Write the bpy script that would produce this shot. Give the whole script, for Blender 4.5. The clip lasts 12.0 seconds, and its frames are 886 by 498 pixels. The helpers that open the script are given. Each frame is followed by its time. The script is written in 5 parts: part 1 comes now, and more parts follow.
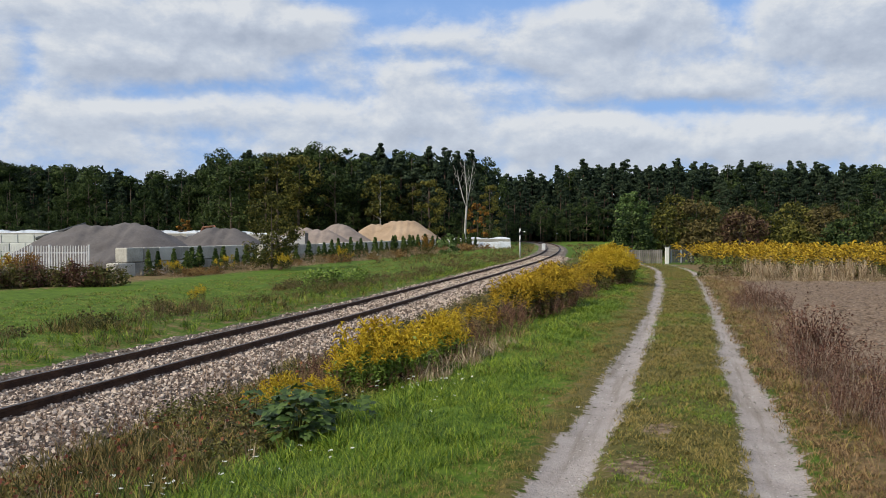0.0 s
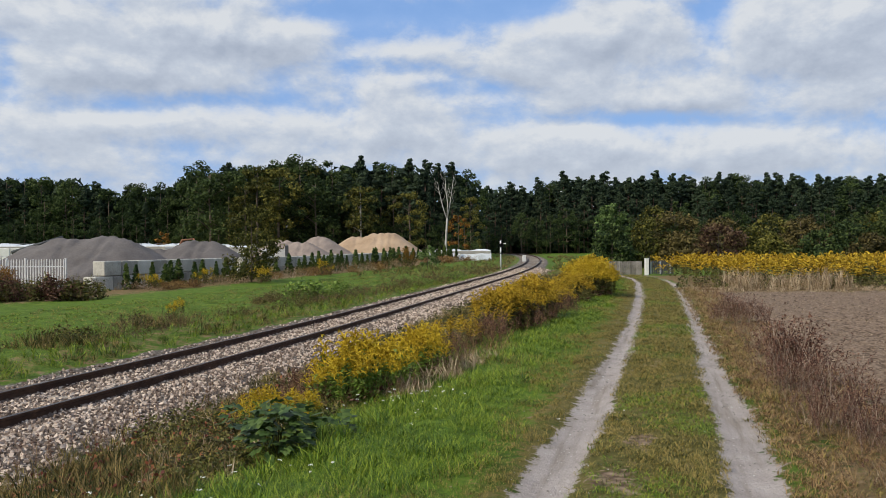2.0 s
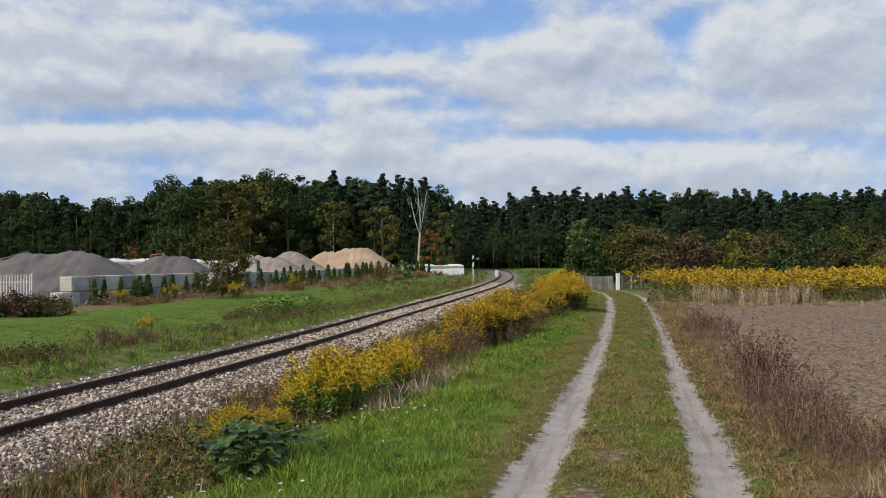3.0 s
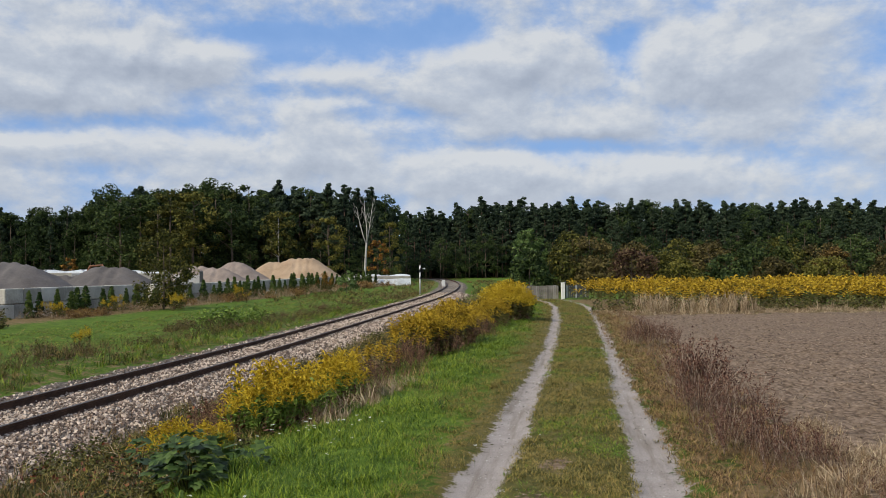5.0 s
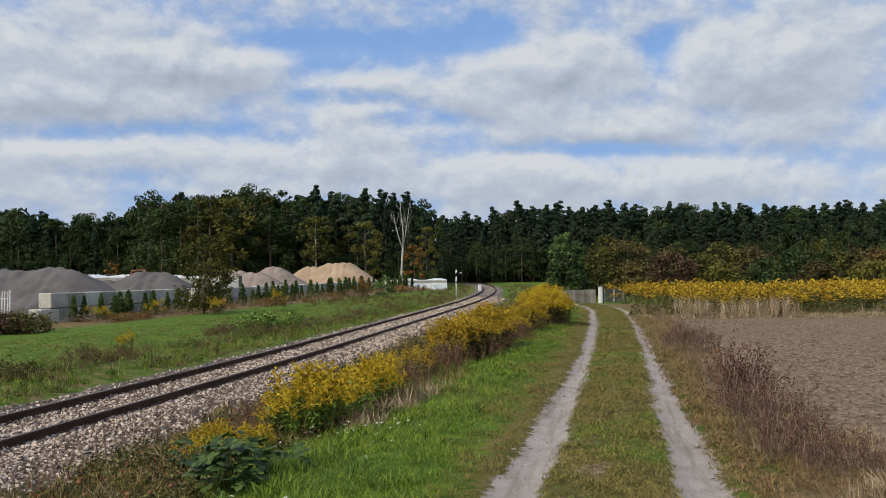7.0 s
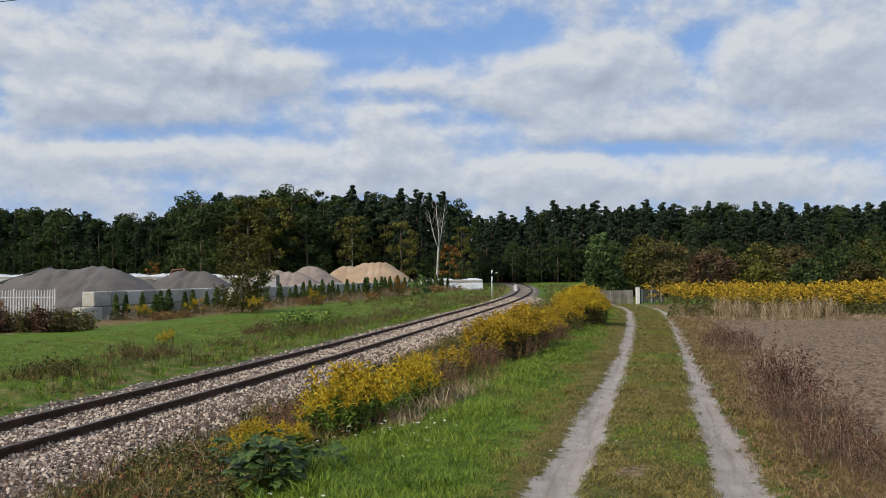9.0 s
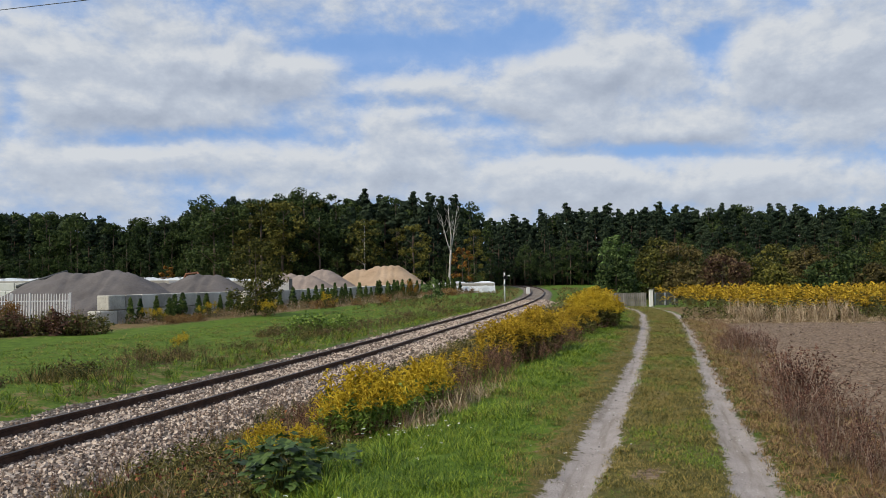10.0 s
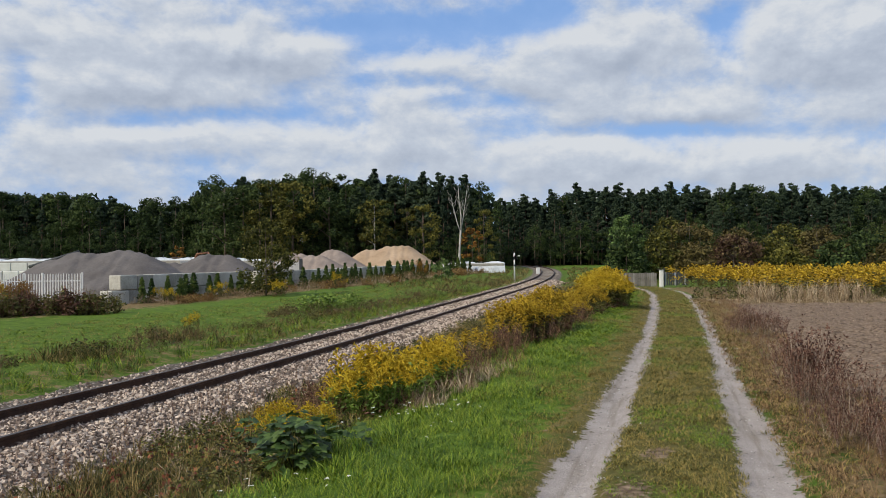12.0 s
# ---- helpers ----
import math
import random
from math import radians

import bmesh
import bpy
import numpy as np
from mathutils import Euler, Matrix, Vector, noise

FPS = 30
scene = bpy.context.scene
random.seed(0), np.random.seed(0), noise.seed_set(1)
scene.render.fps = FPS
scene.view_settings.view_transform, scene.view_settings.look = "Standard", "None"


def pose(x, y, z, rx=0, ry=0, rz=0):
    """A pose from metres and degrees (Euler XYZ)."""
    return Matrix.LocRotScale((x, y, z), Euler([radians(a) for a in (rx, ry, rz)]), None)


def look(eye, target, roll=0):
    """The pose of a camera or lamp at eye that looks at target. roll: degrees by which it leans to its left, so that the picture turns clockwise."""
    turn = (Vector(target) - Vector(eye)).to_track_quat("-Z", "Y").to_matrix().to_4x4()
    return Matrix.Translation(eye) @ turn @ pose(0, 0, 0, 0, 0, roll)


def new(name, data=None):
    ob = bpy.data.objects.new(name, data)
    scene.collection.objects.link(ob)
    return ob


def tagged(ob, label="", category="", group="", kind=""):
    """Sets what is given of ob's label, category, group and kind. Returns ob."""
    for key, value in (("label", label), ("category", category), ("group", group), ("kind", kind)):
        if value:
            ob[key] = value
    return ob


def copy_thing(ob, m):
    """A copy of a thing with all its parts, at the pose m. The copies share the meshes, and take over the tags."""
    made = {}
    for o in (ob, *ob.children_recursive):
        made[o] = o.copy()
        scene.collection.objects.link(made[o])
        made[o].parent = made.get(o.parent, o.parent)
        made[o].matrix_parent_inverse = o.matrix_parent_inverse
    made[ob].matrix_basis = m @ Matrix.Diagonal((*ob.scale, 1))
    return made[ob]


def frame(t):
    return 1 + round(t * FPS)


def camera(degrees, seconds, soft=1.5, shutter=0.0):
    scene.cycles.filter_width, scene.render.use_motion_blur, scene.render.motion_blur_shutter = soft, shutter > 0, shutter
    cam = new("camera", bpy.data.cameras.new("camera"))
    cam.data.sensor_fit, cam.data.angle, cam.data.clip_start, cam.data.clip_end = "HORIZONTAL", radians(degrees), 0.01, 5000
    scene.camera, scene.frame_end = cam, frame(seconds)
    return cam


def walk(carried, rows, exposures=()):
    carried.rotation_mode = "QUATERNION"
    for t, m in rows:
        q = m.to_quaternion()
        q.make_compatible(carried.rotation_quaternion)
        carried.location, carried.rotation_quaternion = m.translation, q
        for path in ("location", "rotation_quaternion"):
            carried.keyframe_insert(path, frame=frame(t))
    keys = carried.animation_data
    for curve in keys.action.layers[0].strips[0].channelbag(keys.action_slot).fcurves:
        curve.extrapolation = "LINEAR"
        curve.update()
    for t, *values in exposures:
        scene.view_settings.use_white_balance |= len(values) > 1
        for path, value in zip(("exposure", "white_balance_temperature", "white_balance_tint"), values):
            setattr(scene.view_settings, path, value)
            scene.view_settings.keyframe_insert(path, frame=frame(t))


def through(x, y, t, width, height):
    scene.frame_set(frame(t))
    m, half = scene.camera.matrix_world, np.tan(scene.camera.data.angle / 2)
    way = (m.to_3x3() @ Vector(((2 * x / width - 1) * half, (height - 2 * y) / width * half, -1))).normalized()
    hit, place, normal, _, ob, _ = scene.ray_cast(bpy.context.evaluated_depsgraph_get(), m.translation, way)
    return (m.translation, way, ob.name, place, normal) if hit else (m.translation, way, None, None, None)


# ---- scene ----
# camera: stands on the farm track and turns where it is, swaying a little
EYE = 1.8
cam = camera(57.3, 12.0, soft=0.5)
ROWS = [
    (0.0, 89.185, -0.008, -0.024, -0.006, 0.000, -0.004), (0.5, 89.581, 0.041, -0.242, -0.004, -0.005, -0.005), (1.0, 89.549, -0.046, -0.552, -0.004, 0.001, -0.003),
    (1.5, 89.611, 0.107, -0.961, 0.002, -0.006, -0.002), (2.0, 90.039, 0.199, -1.378, 0.000, 0.000, 0.000), (2.5, 90.649, 0.230, -2.324, 0.009, -0.005, 0.009),
    (3.0, 91.082, 0.202, -3.296, 0.013, -0.009, 0.012), (3.5, 91.212, 0.218, -4.606, 0.023, -0.002, 0.012), (3.7, 91.266, 0.238, -5.105, 0.025, -0.003, 0.013),
    (5.3, 91.878, 0.466, -7.122, 0.032, -0.011, 0.021), (5.5, 91.951, 0.487, -7.104, 0.032, -0.012, 0.021), (6.0, 92.135, 0.473, -6.888, 0.030, -0.022, 0.016),
    (6.5, 92.201, 0.474, -5.996, 0.024, -0.022, 0.014), (7.0, 92.089, 0.510, -4.493, 0.014, -0.027, 0.013), (7.2, 92.055, 0.500, -3.915, 0.013, -0.027, 0.013),
    (8.8, 92.060, 0.365, -2.055, 0.003, -0.022, 0.016), (9.0, 92.097, 0.351, -1.985, 0.002, -0.022, 0.016), (9.5, 92.332, 0.484, -1.591, -0.003, -0.025, 0.013),
    (10.0, 92.323, 0.483, -1.120, -0.016, -0.029, 0.011), (10.5, 91.765, 0.631, -0.548, -0.009, -0.034, 0.008), (11.0, 91.485, 0.611, 0.013, -0.015, -0.021, 0.009),
    (11.5, 91.149, 0.578, -0.114, -0.012, -0.015, 0.011), (12.0, 90.928, 0.470, -0.421, -0.012, -0.013, 0.004),
]
walk(cam, [(t, pose(x, y, EYE + z, rx, ry, rz)) for t, rx, ry, rz, x, y, z in ROWS], exposures=[(0.0, -0.10), (2.0, -0.12), (5.5, -0.22), (9.5, -0.22), (12.0, -0.16)])

# ---- sky and sun ----
SUN_AZ, SUN_EL = radians(235), radians(38)      # clockwise from +y; the sun stands behind and to the west of the track
sun = new("sun", bpy.data.lights.new("sun", "SUN"))
sun.data.energy, sun.data.angle, sun.data.color = 4.2, radians(1.5), (1.0, 0.92, 0.76)
sun.matrix_world = look((0, 0, 60), Vector((0, 0, 60)) - Vector((math.sin(SUN_AZ) * math.cos(SUN_EL), math.cos(SUN_AZ) * math.cos(SUN_EL), math.sin(SUN_EL))))


class Nodes:
    """Short hand for building a node tree."""

    def __init__(self, tree):
        self.tree = tree
        tree.nodes.clear()

    def put(self, kind, link=None, **settings):
        n = self.tree.nodes.new(kind)
        for k, v in settings.items():
            setattr(n, k, v)
        for k, v in (link or {}).items():
            self.feed(n.inputs[k], v)
        return n

    def feed(self, socket, v):
        if isinstance(v, bpy.types.NodeSocket):
            self.tree.links.new(v, socket)
        else:
            socket.default_value = v

    def math(self, op, a, b=0.0, c=0.0, clamp=False):
        n = self.put("ShaderNodeMath", {0: a, 1: b, 2: c}, operation=op, use_clamp=clamp)
        return n.outputs[0]

    def noise(self, vec, scale, detail=4.0, rough=0.55, lac=2.0, dist=0.0):
        n = self.put("ShaderNodeTexNoise", {"Scale": scale, "Detail": detail, "Roughness": rough, "Lacunarity": lac, "Distortion": dist})
        if vec is not None:
            self.feed(n.inputs["Vector"], vec)
        return n.outputs["Fac"]

    def ramp(self, fac, stops, mode="LINEAR"):
        n = self.put("ShaderNodeValToRGB", {"Fac": fac})
        r = n.color_ramp
        r.interpolation = mode
        while len(r.elements) < len(stops):
            r.elements.new(0.5)
        for e, (p, c) in zip(r.elements, stops):
            e.position, e.color = p, (*c, 1) if len(c) == 3 else c
        return n.outputs["Color"]

    def step(self, v, lo, hi):
        n = self.put("ShaderNodeMapRange", {"Value": v, "From Min": lo, "From Max": hi}, interpolation_type="SMOOTHSTEP")
        return n.outputs["Result"]

    def mix(self, fac, a, b, blend="MIX"):
        n = self.put("ShaderNodeMix", data_type="RGBA", blend_type=blend)
        for s, v in ((0, fac), (6, a), (7, b)):
            if not isinstance(v, bpy.types.NodeSocket) and s and len(v) == 3:
                v = (*v, 1)
            self.feed(n.inputs[s], v)
        return n.outputs[2]


# heaped banks of cloud and blue openings: bearing (x/y), height (z/y), half width, half height, weight
BANKS = [
    (-0.44, 0.300, 0.20, 0.040, 0.22), (-0.25, 0.265, 0.13, 0.026, 0.26), (-0.39, 0.222, 0.17, 0.026, 0.26), (-0.46, 0.155, 0.11, 0.026, 0.26), (0.21, 0.272, 0.085, 0.030, 0.26),
    (0.10, 0.222, 0.060, 0.020, 0.24), (0.47, 0.270, 0.13, 0.050, 0.26), (0.27, 0.190, 0.26, 0.018, 0.20), (0.36, 0.125, 0.30, 0.022, 0.26), (-0.02, 0.246, 0.05, 0.012, 0.20),
    (-0.12, 0.150, 0.30, 0.022, 0.16), (0.0, 0.110, 0.60, 0.020, 0.14), (0.62, 0.200, 0.12, 0.060, 0.2),
    (0.145, 0.310, 0.060, 0.026, -0.30), (0.362, 0.285, 0.026, 0.034, -0.26), (0.03, 0.295, 0.13, 0.018, -0.22), (-0.12, 0.292, 0.10, 0.014, -0.20), (-0.08, 0.262, 0.05, 0.014, -0.22),
    (-0.51, 0.225, 0.022, 0.040, -0.24), (-0.375, 0.176, 0.085, 0.010, -0.20), (0.03, 0.198, 0.08, 0.012, -0.16), (0.27, 0.162, 0.17, 0.010, -0.20), (-0.03, 0.222, 0.10, 0.012, -0.16),
    (-0.27, 0.186, 0.12, 0.010, -0.14), (-0.30, 0.300, 0.05, 0.012, -0.14),
]


def make_sky():
    world = bpy.data.worlds.new("sky")
    scene.world = world
    world.use_nodes = True
    n = Nodes(world.node_tree)
    sky = n.put("ShaderNodeTexSky", sky_type="NISHITA", sun_disc=False, sun_elevation=SUN_EL, sun_rotation=SUN_AZ, air_density=1.0, dust_density=0.6, ozone_density=1.6)
    d = n.put("ShaderNodeTexCoord").outputs["Generated"]

    def cloud_cover(way):
        """How thick the cloud is in a direction: heaps at several scales, drawn out sideways, and the banks."""
        x, y, z = n.put("ShaderNodeSeparateXYZ", {0: way}).outputs
        flat = n.put("ShaderNodeCombineXYZ", {0: x, 1: y, 2: n.math("MULTIPLY", z, 1.6)}).outputs[0]
        puff = n.noise(flat, 7.5, 9.0, 0.56, 2.1, 0.15)
        wisp = n.noise(flat, 26.0, 6.0, 0.62)
        cover = n.math("ADD", n.math("MULTIPLY", puff, 1.12), n.math("MULTIPLY_ADD", wisp, 0.30, 0.02))
        front = n.math("MAXIMUM", y, 0.05)
        bear, high = n.math("DIVIDE", x, front), n.math("DIVIDE", z, front)
        for bx, bz, wx, wz, k in BANKS:
            ex = n.math("POWER", n.math("DIVIDE", n.math("SUBTRACT", bear, bx), wx), 2.0)
            ez = n.math("POWER", n.math("DIVIDE", n.math("SUBTRACT", high, bz), wz), 2.0)
            cover = n.math("MULTIPLY_ADD", n.math("EXPONENT", n.math("MULTIPLY", n.math("ADD", ex, ez), -1.0)), k, cover)
        return cover, z

    cover, z = cloud_cover(d)
    # what lies between a spot and the sun, above and to its left, shades it
    above, _ = cloud_cover(n.put("ShaderNodeVectorMath", {0: d, 1: (-0.006, 0.0, 0.014)}, operation="ADD").outputs[0])
    mask = n.step(cover, 0.50, 0.88)
    lift = n.math("SUBTRACT", cover, above)
    thick = n.step(cover, 0.74, 1.06)
    tone = n.math("SUBTRACT", n.math("MULTIPLY_ADD", lift, 1.45, 0.62), n.math("MULTIPLY", thick, 0.10))
    cloud = n.ramp(tone, [(0.22, (0.53, 0.595, 0.71)), (0.42, (0.635, 0.70, 0.81)), (0.58, (0.73, 0.795, 0.895)), (0.80, (0.94, 0.97, 1.0))])
    haze = n.step(z, 0.02, 0.15)
    cloud = n.mix(haze, n.mix(0.35, cloud, (0.76, 0.80, 0.86)), cloud)
    lit = n.put("ShaderNodeBackground", {"Color": cloud, "Strength": 0.83})
    blue = n.put("ShaderNodeBackground", {"Color": n.mix(0.65, sky.outputs[0], (2.2, 4.9, 10.6)), "Strength": 0.10})
    both = n.put("ShaderNodeMixShader", {0: n.math("MULTIPLY_ADD", mask, 0.78, 0.16), 1: blue.outputs[0], 2: lit.outputs[0]})
    n.put("ShaderNodeOutputWorld", {0: both.outputs[0]})


make_sky()


# ---- materials ----
def surface(name, colours, scale=6.0, rough=0.8, bump=0.3, fine=60.0, metal=0.0, vary=0.0, island=0.0, coat=0.0, through=0.0, spec=0.3):
    """Colour by two scales of noise, fine relief. vary: change from object to object; island: from piece to piece; through: light that passes a leaf."""
    m = bpy.data.materials.new(name)
    m.use_nodes = True
    n = Nodes(m.node_tree)
    pos = n.put("ShaderNodeNewGeometry").outputs["Position"]
    a, b = n.noise(pos, scale, 4.0), n.noise(pos, fine, 3.0)
    fac = n.math("ADD", n.math("MULTIPLY", a, 0.65), n.math("MULTIPLY", b, 0.35))
    if vary:
        r = n.put("ShaderNodeObjectInfo").outputs["Random"]
        fac = n.math("MULTIPLY_ADD", n.math("SUBTRACT", r, 0.5), vary, fac)
    if island:
        r = n.put("ShaderNodeNewGeometry").outputs["Random Per Island"]
        fac = n.math("MULTIPLY_ADD", n.math("SUBTRACT", r, 0.5), island, fac)
    k = len(colours) - 1
    col = n.ramp(fac, [(0.28 + 0.44 * i / max(k, 1), c) for i, c in enumerate(colours)])
    bsdf = n.put("ShaderNodeBsdfPrincipled", {"Base Color": col, "Roughness": rough, "Metallic": metal, "Specular IOR Level": spec})
    if bump:
        h = n.put("ShaderNodeBump", {"Strength": bump, "Distance": 0.02, "Height": b})
        n.feed(bsdf.inputs["Normal"], h.outputs[0])
    out = bsdf.outputs[0]
    if through:
        t = n.put("ShaderNodeBsdfTranslucent", {"Color": col})
        out = n.put("ShaderNodeMixShader", {0: through, 1: out, 2: t.outputs[0]}).outputs[0]
    n.put("ShaderNodeOutputMaterial", {0: out})
    return m


GRASS = surface("grass", [(0.040, 0.083, 0.008), (0.108, 0.195, 0.013), (0.255, 0.320, 0.028)], 0.7, 0.6, 0, 9, island=0.75, through=0.14)
GRASS_SHORT = surface("worn_grass", [(0.062, 0.066, 0.013), (0.175, 0.155, 0.03), (0.34, 0.255, 0.075)], 1.1, 0.7, 0, 11, island=0.85, through=0.14)
ROUGH = surface("rough_grass", [(0.03, 0.037, 0.008), (0.105, 0.095, 0.021), (0.27, 0.19, 0.07)], 0.9, 0.75, 0, 8, island=0.85, through=0.2)
STRAW = surface("dry_grass", [(0.19, 0.125, 0.07), (0.36, 0.265, 0.16), (0.54, 0.43, 0.29)], 1.4, 0.75, 0, 9, island=0.6, through=0.2)
HERB = surface("herb_leaf", [(0.022, 0.046, 0.011), (0.045, 0.085, 0.018), (0.095, 0.145, 0.033)], 2, 0.55, 0, 15, island=0.5, through=0.14)
WEED = surface("weed_leaf", [(0.042, 0.036, 0.011), (0.074, 0.085, 0.018), (0.155, 0.135, 0.035)], 2, 0.7, 0, 15, island=0.7, through=0.2)
RUST = surface("dead_weed", [(0.046, 0.018, 0.012), (0.115, 0.050, 0.033), (0.23, 0.128, 0.088)], 2.5, 0.8, 0, 20, island=0.7, through=0.1)
DRY_STALK = surface("dry_stalk", [(0.10, 0.065, 0.045), (0.21, 0.15, 0.11), (0.36, 0.28, 0.22)], 2.5, 0.8, 0, 20, island=0.8, through=0.1)
RUSSET = surface("russet_grass", [(0.095, 0.056, 0.025), (0.22, 0.132, 0.056), (0.37, 0.24, 0.115)], 1.2, 0.8, 0, 10, island=0.7, through=0.15)
AMBER_HERB = surface("amber_herb", [(0.09, 0.045, 0.015), (0.19, 0.10, 0.03), (0.30, 0.19, 0.06)], 2, 0.7, 0, 15, island=0.8, through=0.2)
FRESH = surface("fresh_leaf", [(0.06, 0.10, 0.016), (0.13, 0.21, 0.03), (0.23, 0.32, 0.055)], 2, 0.6, 0, 15, island=0.5, through=0.14)
BLOSSOM = surface("goldenrod_blossom", [(0.29, 0.19, 0.008), (0.50, 0.345, 0.014), (0.68, 0.51, 0.04)], 2.5, 0.75, 0, 25, island=0.6, through=0.14)
FADED = surface("fading_goldenrod", [(0.22, 0.135, 0.008), (0.42, 0.275, 0.014), (0.60, 0.42, 0.035)], 1.2, 0.75, 0, 12, island=0.8, through=0.14)
WHITE_BLOOM = surface("white_bloom", [(0.6, 0.6, 0.55), (0.8, 0.8, 0.76)], 8, 0.7, 0, 40, island=0.4)
STEEL = surface("rusty_rail", [(0.030, 0.017, 0.012), (0.065, 0.034, 0.023), (0.13, 0.07, 0.042)], 5, 0.65, 0.3, 90, metal=0.3)
TREAD = surface("rail_tread", [(0.045, 0.034, 0.028), (0.10, 0.075, 0.06)], 4, 0.45, 0.1, 80, metal=0.5)
TIMBER = surface("sleeper_wood", [(0.10, 0.08, 0.065), (0.20, 0.17, 0.14), (0.32, 0.28, 0.24)], 3, 0.85, 0.5, 40, vary=0.3)
BALLAST = surface("ballast_stone", [(0.13, 0.096, 0.076), (0.325, 0.245, 0.192), (0.58, 0.475, 0.39)], 3, 0.85, 0.4, 70, island=0.85)
CONCRETE = surface("concrete", [(0.28, 0.265, 0.23), (0.46, 0.44, 0.385), (0.60, 0.57, 0.51)], 0.9, 0.85, 0.3, 9, vary=0.5)
PALE = surface("pale_concrete", [(0.46, 0.45, 0.43), (0.60, 0.59, 0.56), (0.70, 0.69, 0.66)], 1.0, 0.8, 0.2, 14, vary=0.3)
GRAVEL = surface("grey_gravel", [(0.078, 0.069, 0.067), (0.115, 0.103, 0.10), (0.155, 0.14, 0.136)], 0.5, 0.95, 0.8, 7)
SAND = surface("ochre_sand", [(0.25, 0.175, 0.11), (0.35, 0.25, 0.165), (0.44, 0.325, 0.225)], 0.6, 0.95, 0.6, 6)
SAND_DULL = surface("dull_sand", [(0.17, 0.135, 0.115), (0.25, 0.20, 0.17), (0.32, 0.26, 0.225)], 0.6, 0.95, 0.6, 6)
WHITE = surface("white_paint", [(0.50, 0.50, 0.50), (0.68, 0.68, 0.67)], 2, 0.55, 0.1, 25)
TARP = surface("white_sheeting", [(0.40, 0.43, 0.46), (0.56, 0.59, 0.62), (0.70, 0.72, 0.74)], 0.8, 0.4, 0.3, 6)
GREY_PAINT = surface("grey_paint", [(0.22, 0.23, 0.24), (0.34, 0.35, 0.36)], 3, 0.6, 0.1, 30)
BOARD = surface("weathered_board", [(0.12, 0.108, 0.096), (0.20, 0.182, 0.162), (0.29, 0.265, 0.24)], 2, 0.85, 0.4, 22, vary=0.4)
DARK_METAL = surface("dark_metal", [(0.035, 0.039, 0.043), (0.065, 0.069, 0.074)], 3, 0.55, 0.1, 30, vary=0.2)
DIGGER = surface("orange_paint", [(0.20, 0.09, 0.05), (0.30, 0.14, 0.08)], 3, 0.6, 0.1, 30)
BARK = surface("dark_bark", [(0.05, 0.04, 0.03), (0.11, 0.085, 0.065), (0.18, 0.14, 0.11)], 3, 0.9, 0.6, 25)
PINE_BARK = surface("pine_bark", [(0.05, 0.035, 0.025), (0.09, 0.06, 0.045), (0.14, 0.10, 0.075)], 2, 0.9, 0.6, 20)
BIRCH_BARK = surface("birch_bark", [(0.18, 0.165, 0.15), (0.40, 0.38, 0.355), (0.52, 0.50, 0.475)], 2.5, 0.8, 0.3, 12)


def foliage(name, dark, mid, light, vary=0.35):
    return surface(name, [dark, mid, light], 0.35, 0.7, 0, 3.0, vary=vary, island=0.7, through=0.08, spec=0.12)


PINE = foliage("pine_needles", (0.012, 0.023, 0.014), (0.026, 0.043, 0.024), (0.054, 0.076, 0.040))
OAK = foliage("oak_leaves", (0.015, 0.028, 0.010), (0.034, 0.056, 0.017), (0.074, 0.102, 0.030))
OLIVE = foliage("autumn_green_leaves", (0.036, 0.040, 0.010), (0.088, 0.090, 0.019), (0.165, 0.15, 0.032))
WILLOW = foliage("pale_green_leaves", (0.05, 0.085, 0.024), (0.10, 0.16, 0.048), (0.18, 0.24, 0.08))
BROWN = foliage("brown_leaves", (0.032, 0.027, 0.010), (0.074, 0.060, 0.021), (0.13, 0.104, 0.036))
WINE = foliage("wine_red_leaves", (0.042, 0.021, 0.016), (0.095, 0.058, 0.034), (0.165, 0.115, 0.058))
AMBER = foliage("amber_leaves", (0.10, 0.04, 0.012), (0.20, 0.09, 0.02), (0.28, 0.15, 0.03))
AMBER_LEAF = foliage("orange_brown_leaves", (0.05, 0.030, 0.010), (0.11, 0.066, 0.02), (0.18, 0.12, 0.036))
OLIVE_DARK = foliage("olive_needles", (0.022, 0.032, 0.010), (0.052, 0.070, 0.018), (0.095, 0.115, 0.03))
THUJA = foliage("thuja_scales", (0.022, 0.044, 0.012), (0.050, 0.086, 0.02), (0.105, 0.14, 0.032))


# ---- plan: lines of road and railway ----
def ease(xs, ys):
    """A smooth line through the given stations."""
    g = np.linspace(xs[0], xs[-1], 1600)
    v = np.interp(g, xs, ys)
    k = max(3, int(0.012 * 1600))
    pad = np.concatenate([v[0] - (v[1] - v[0]) * np.arange(k, 0, -1), v, v[-1] + (v[-1] - v[-2]) * np.arange(1, k + 1)])
    s = np.convolve(pad, np.ones(2 * k + 1) / (2 * k + 1), "valid")
    return lambda q: np.interp(q, g, s)


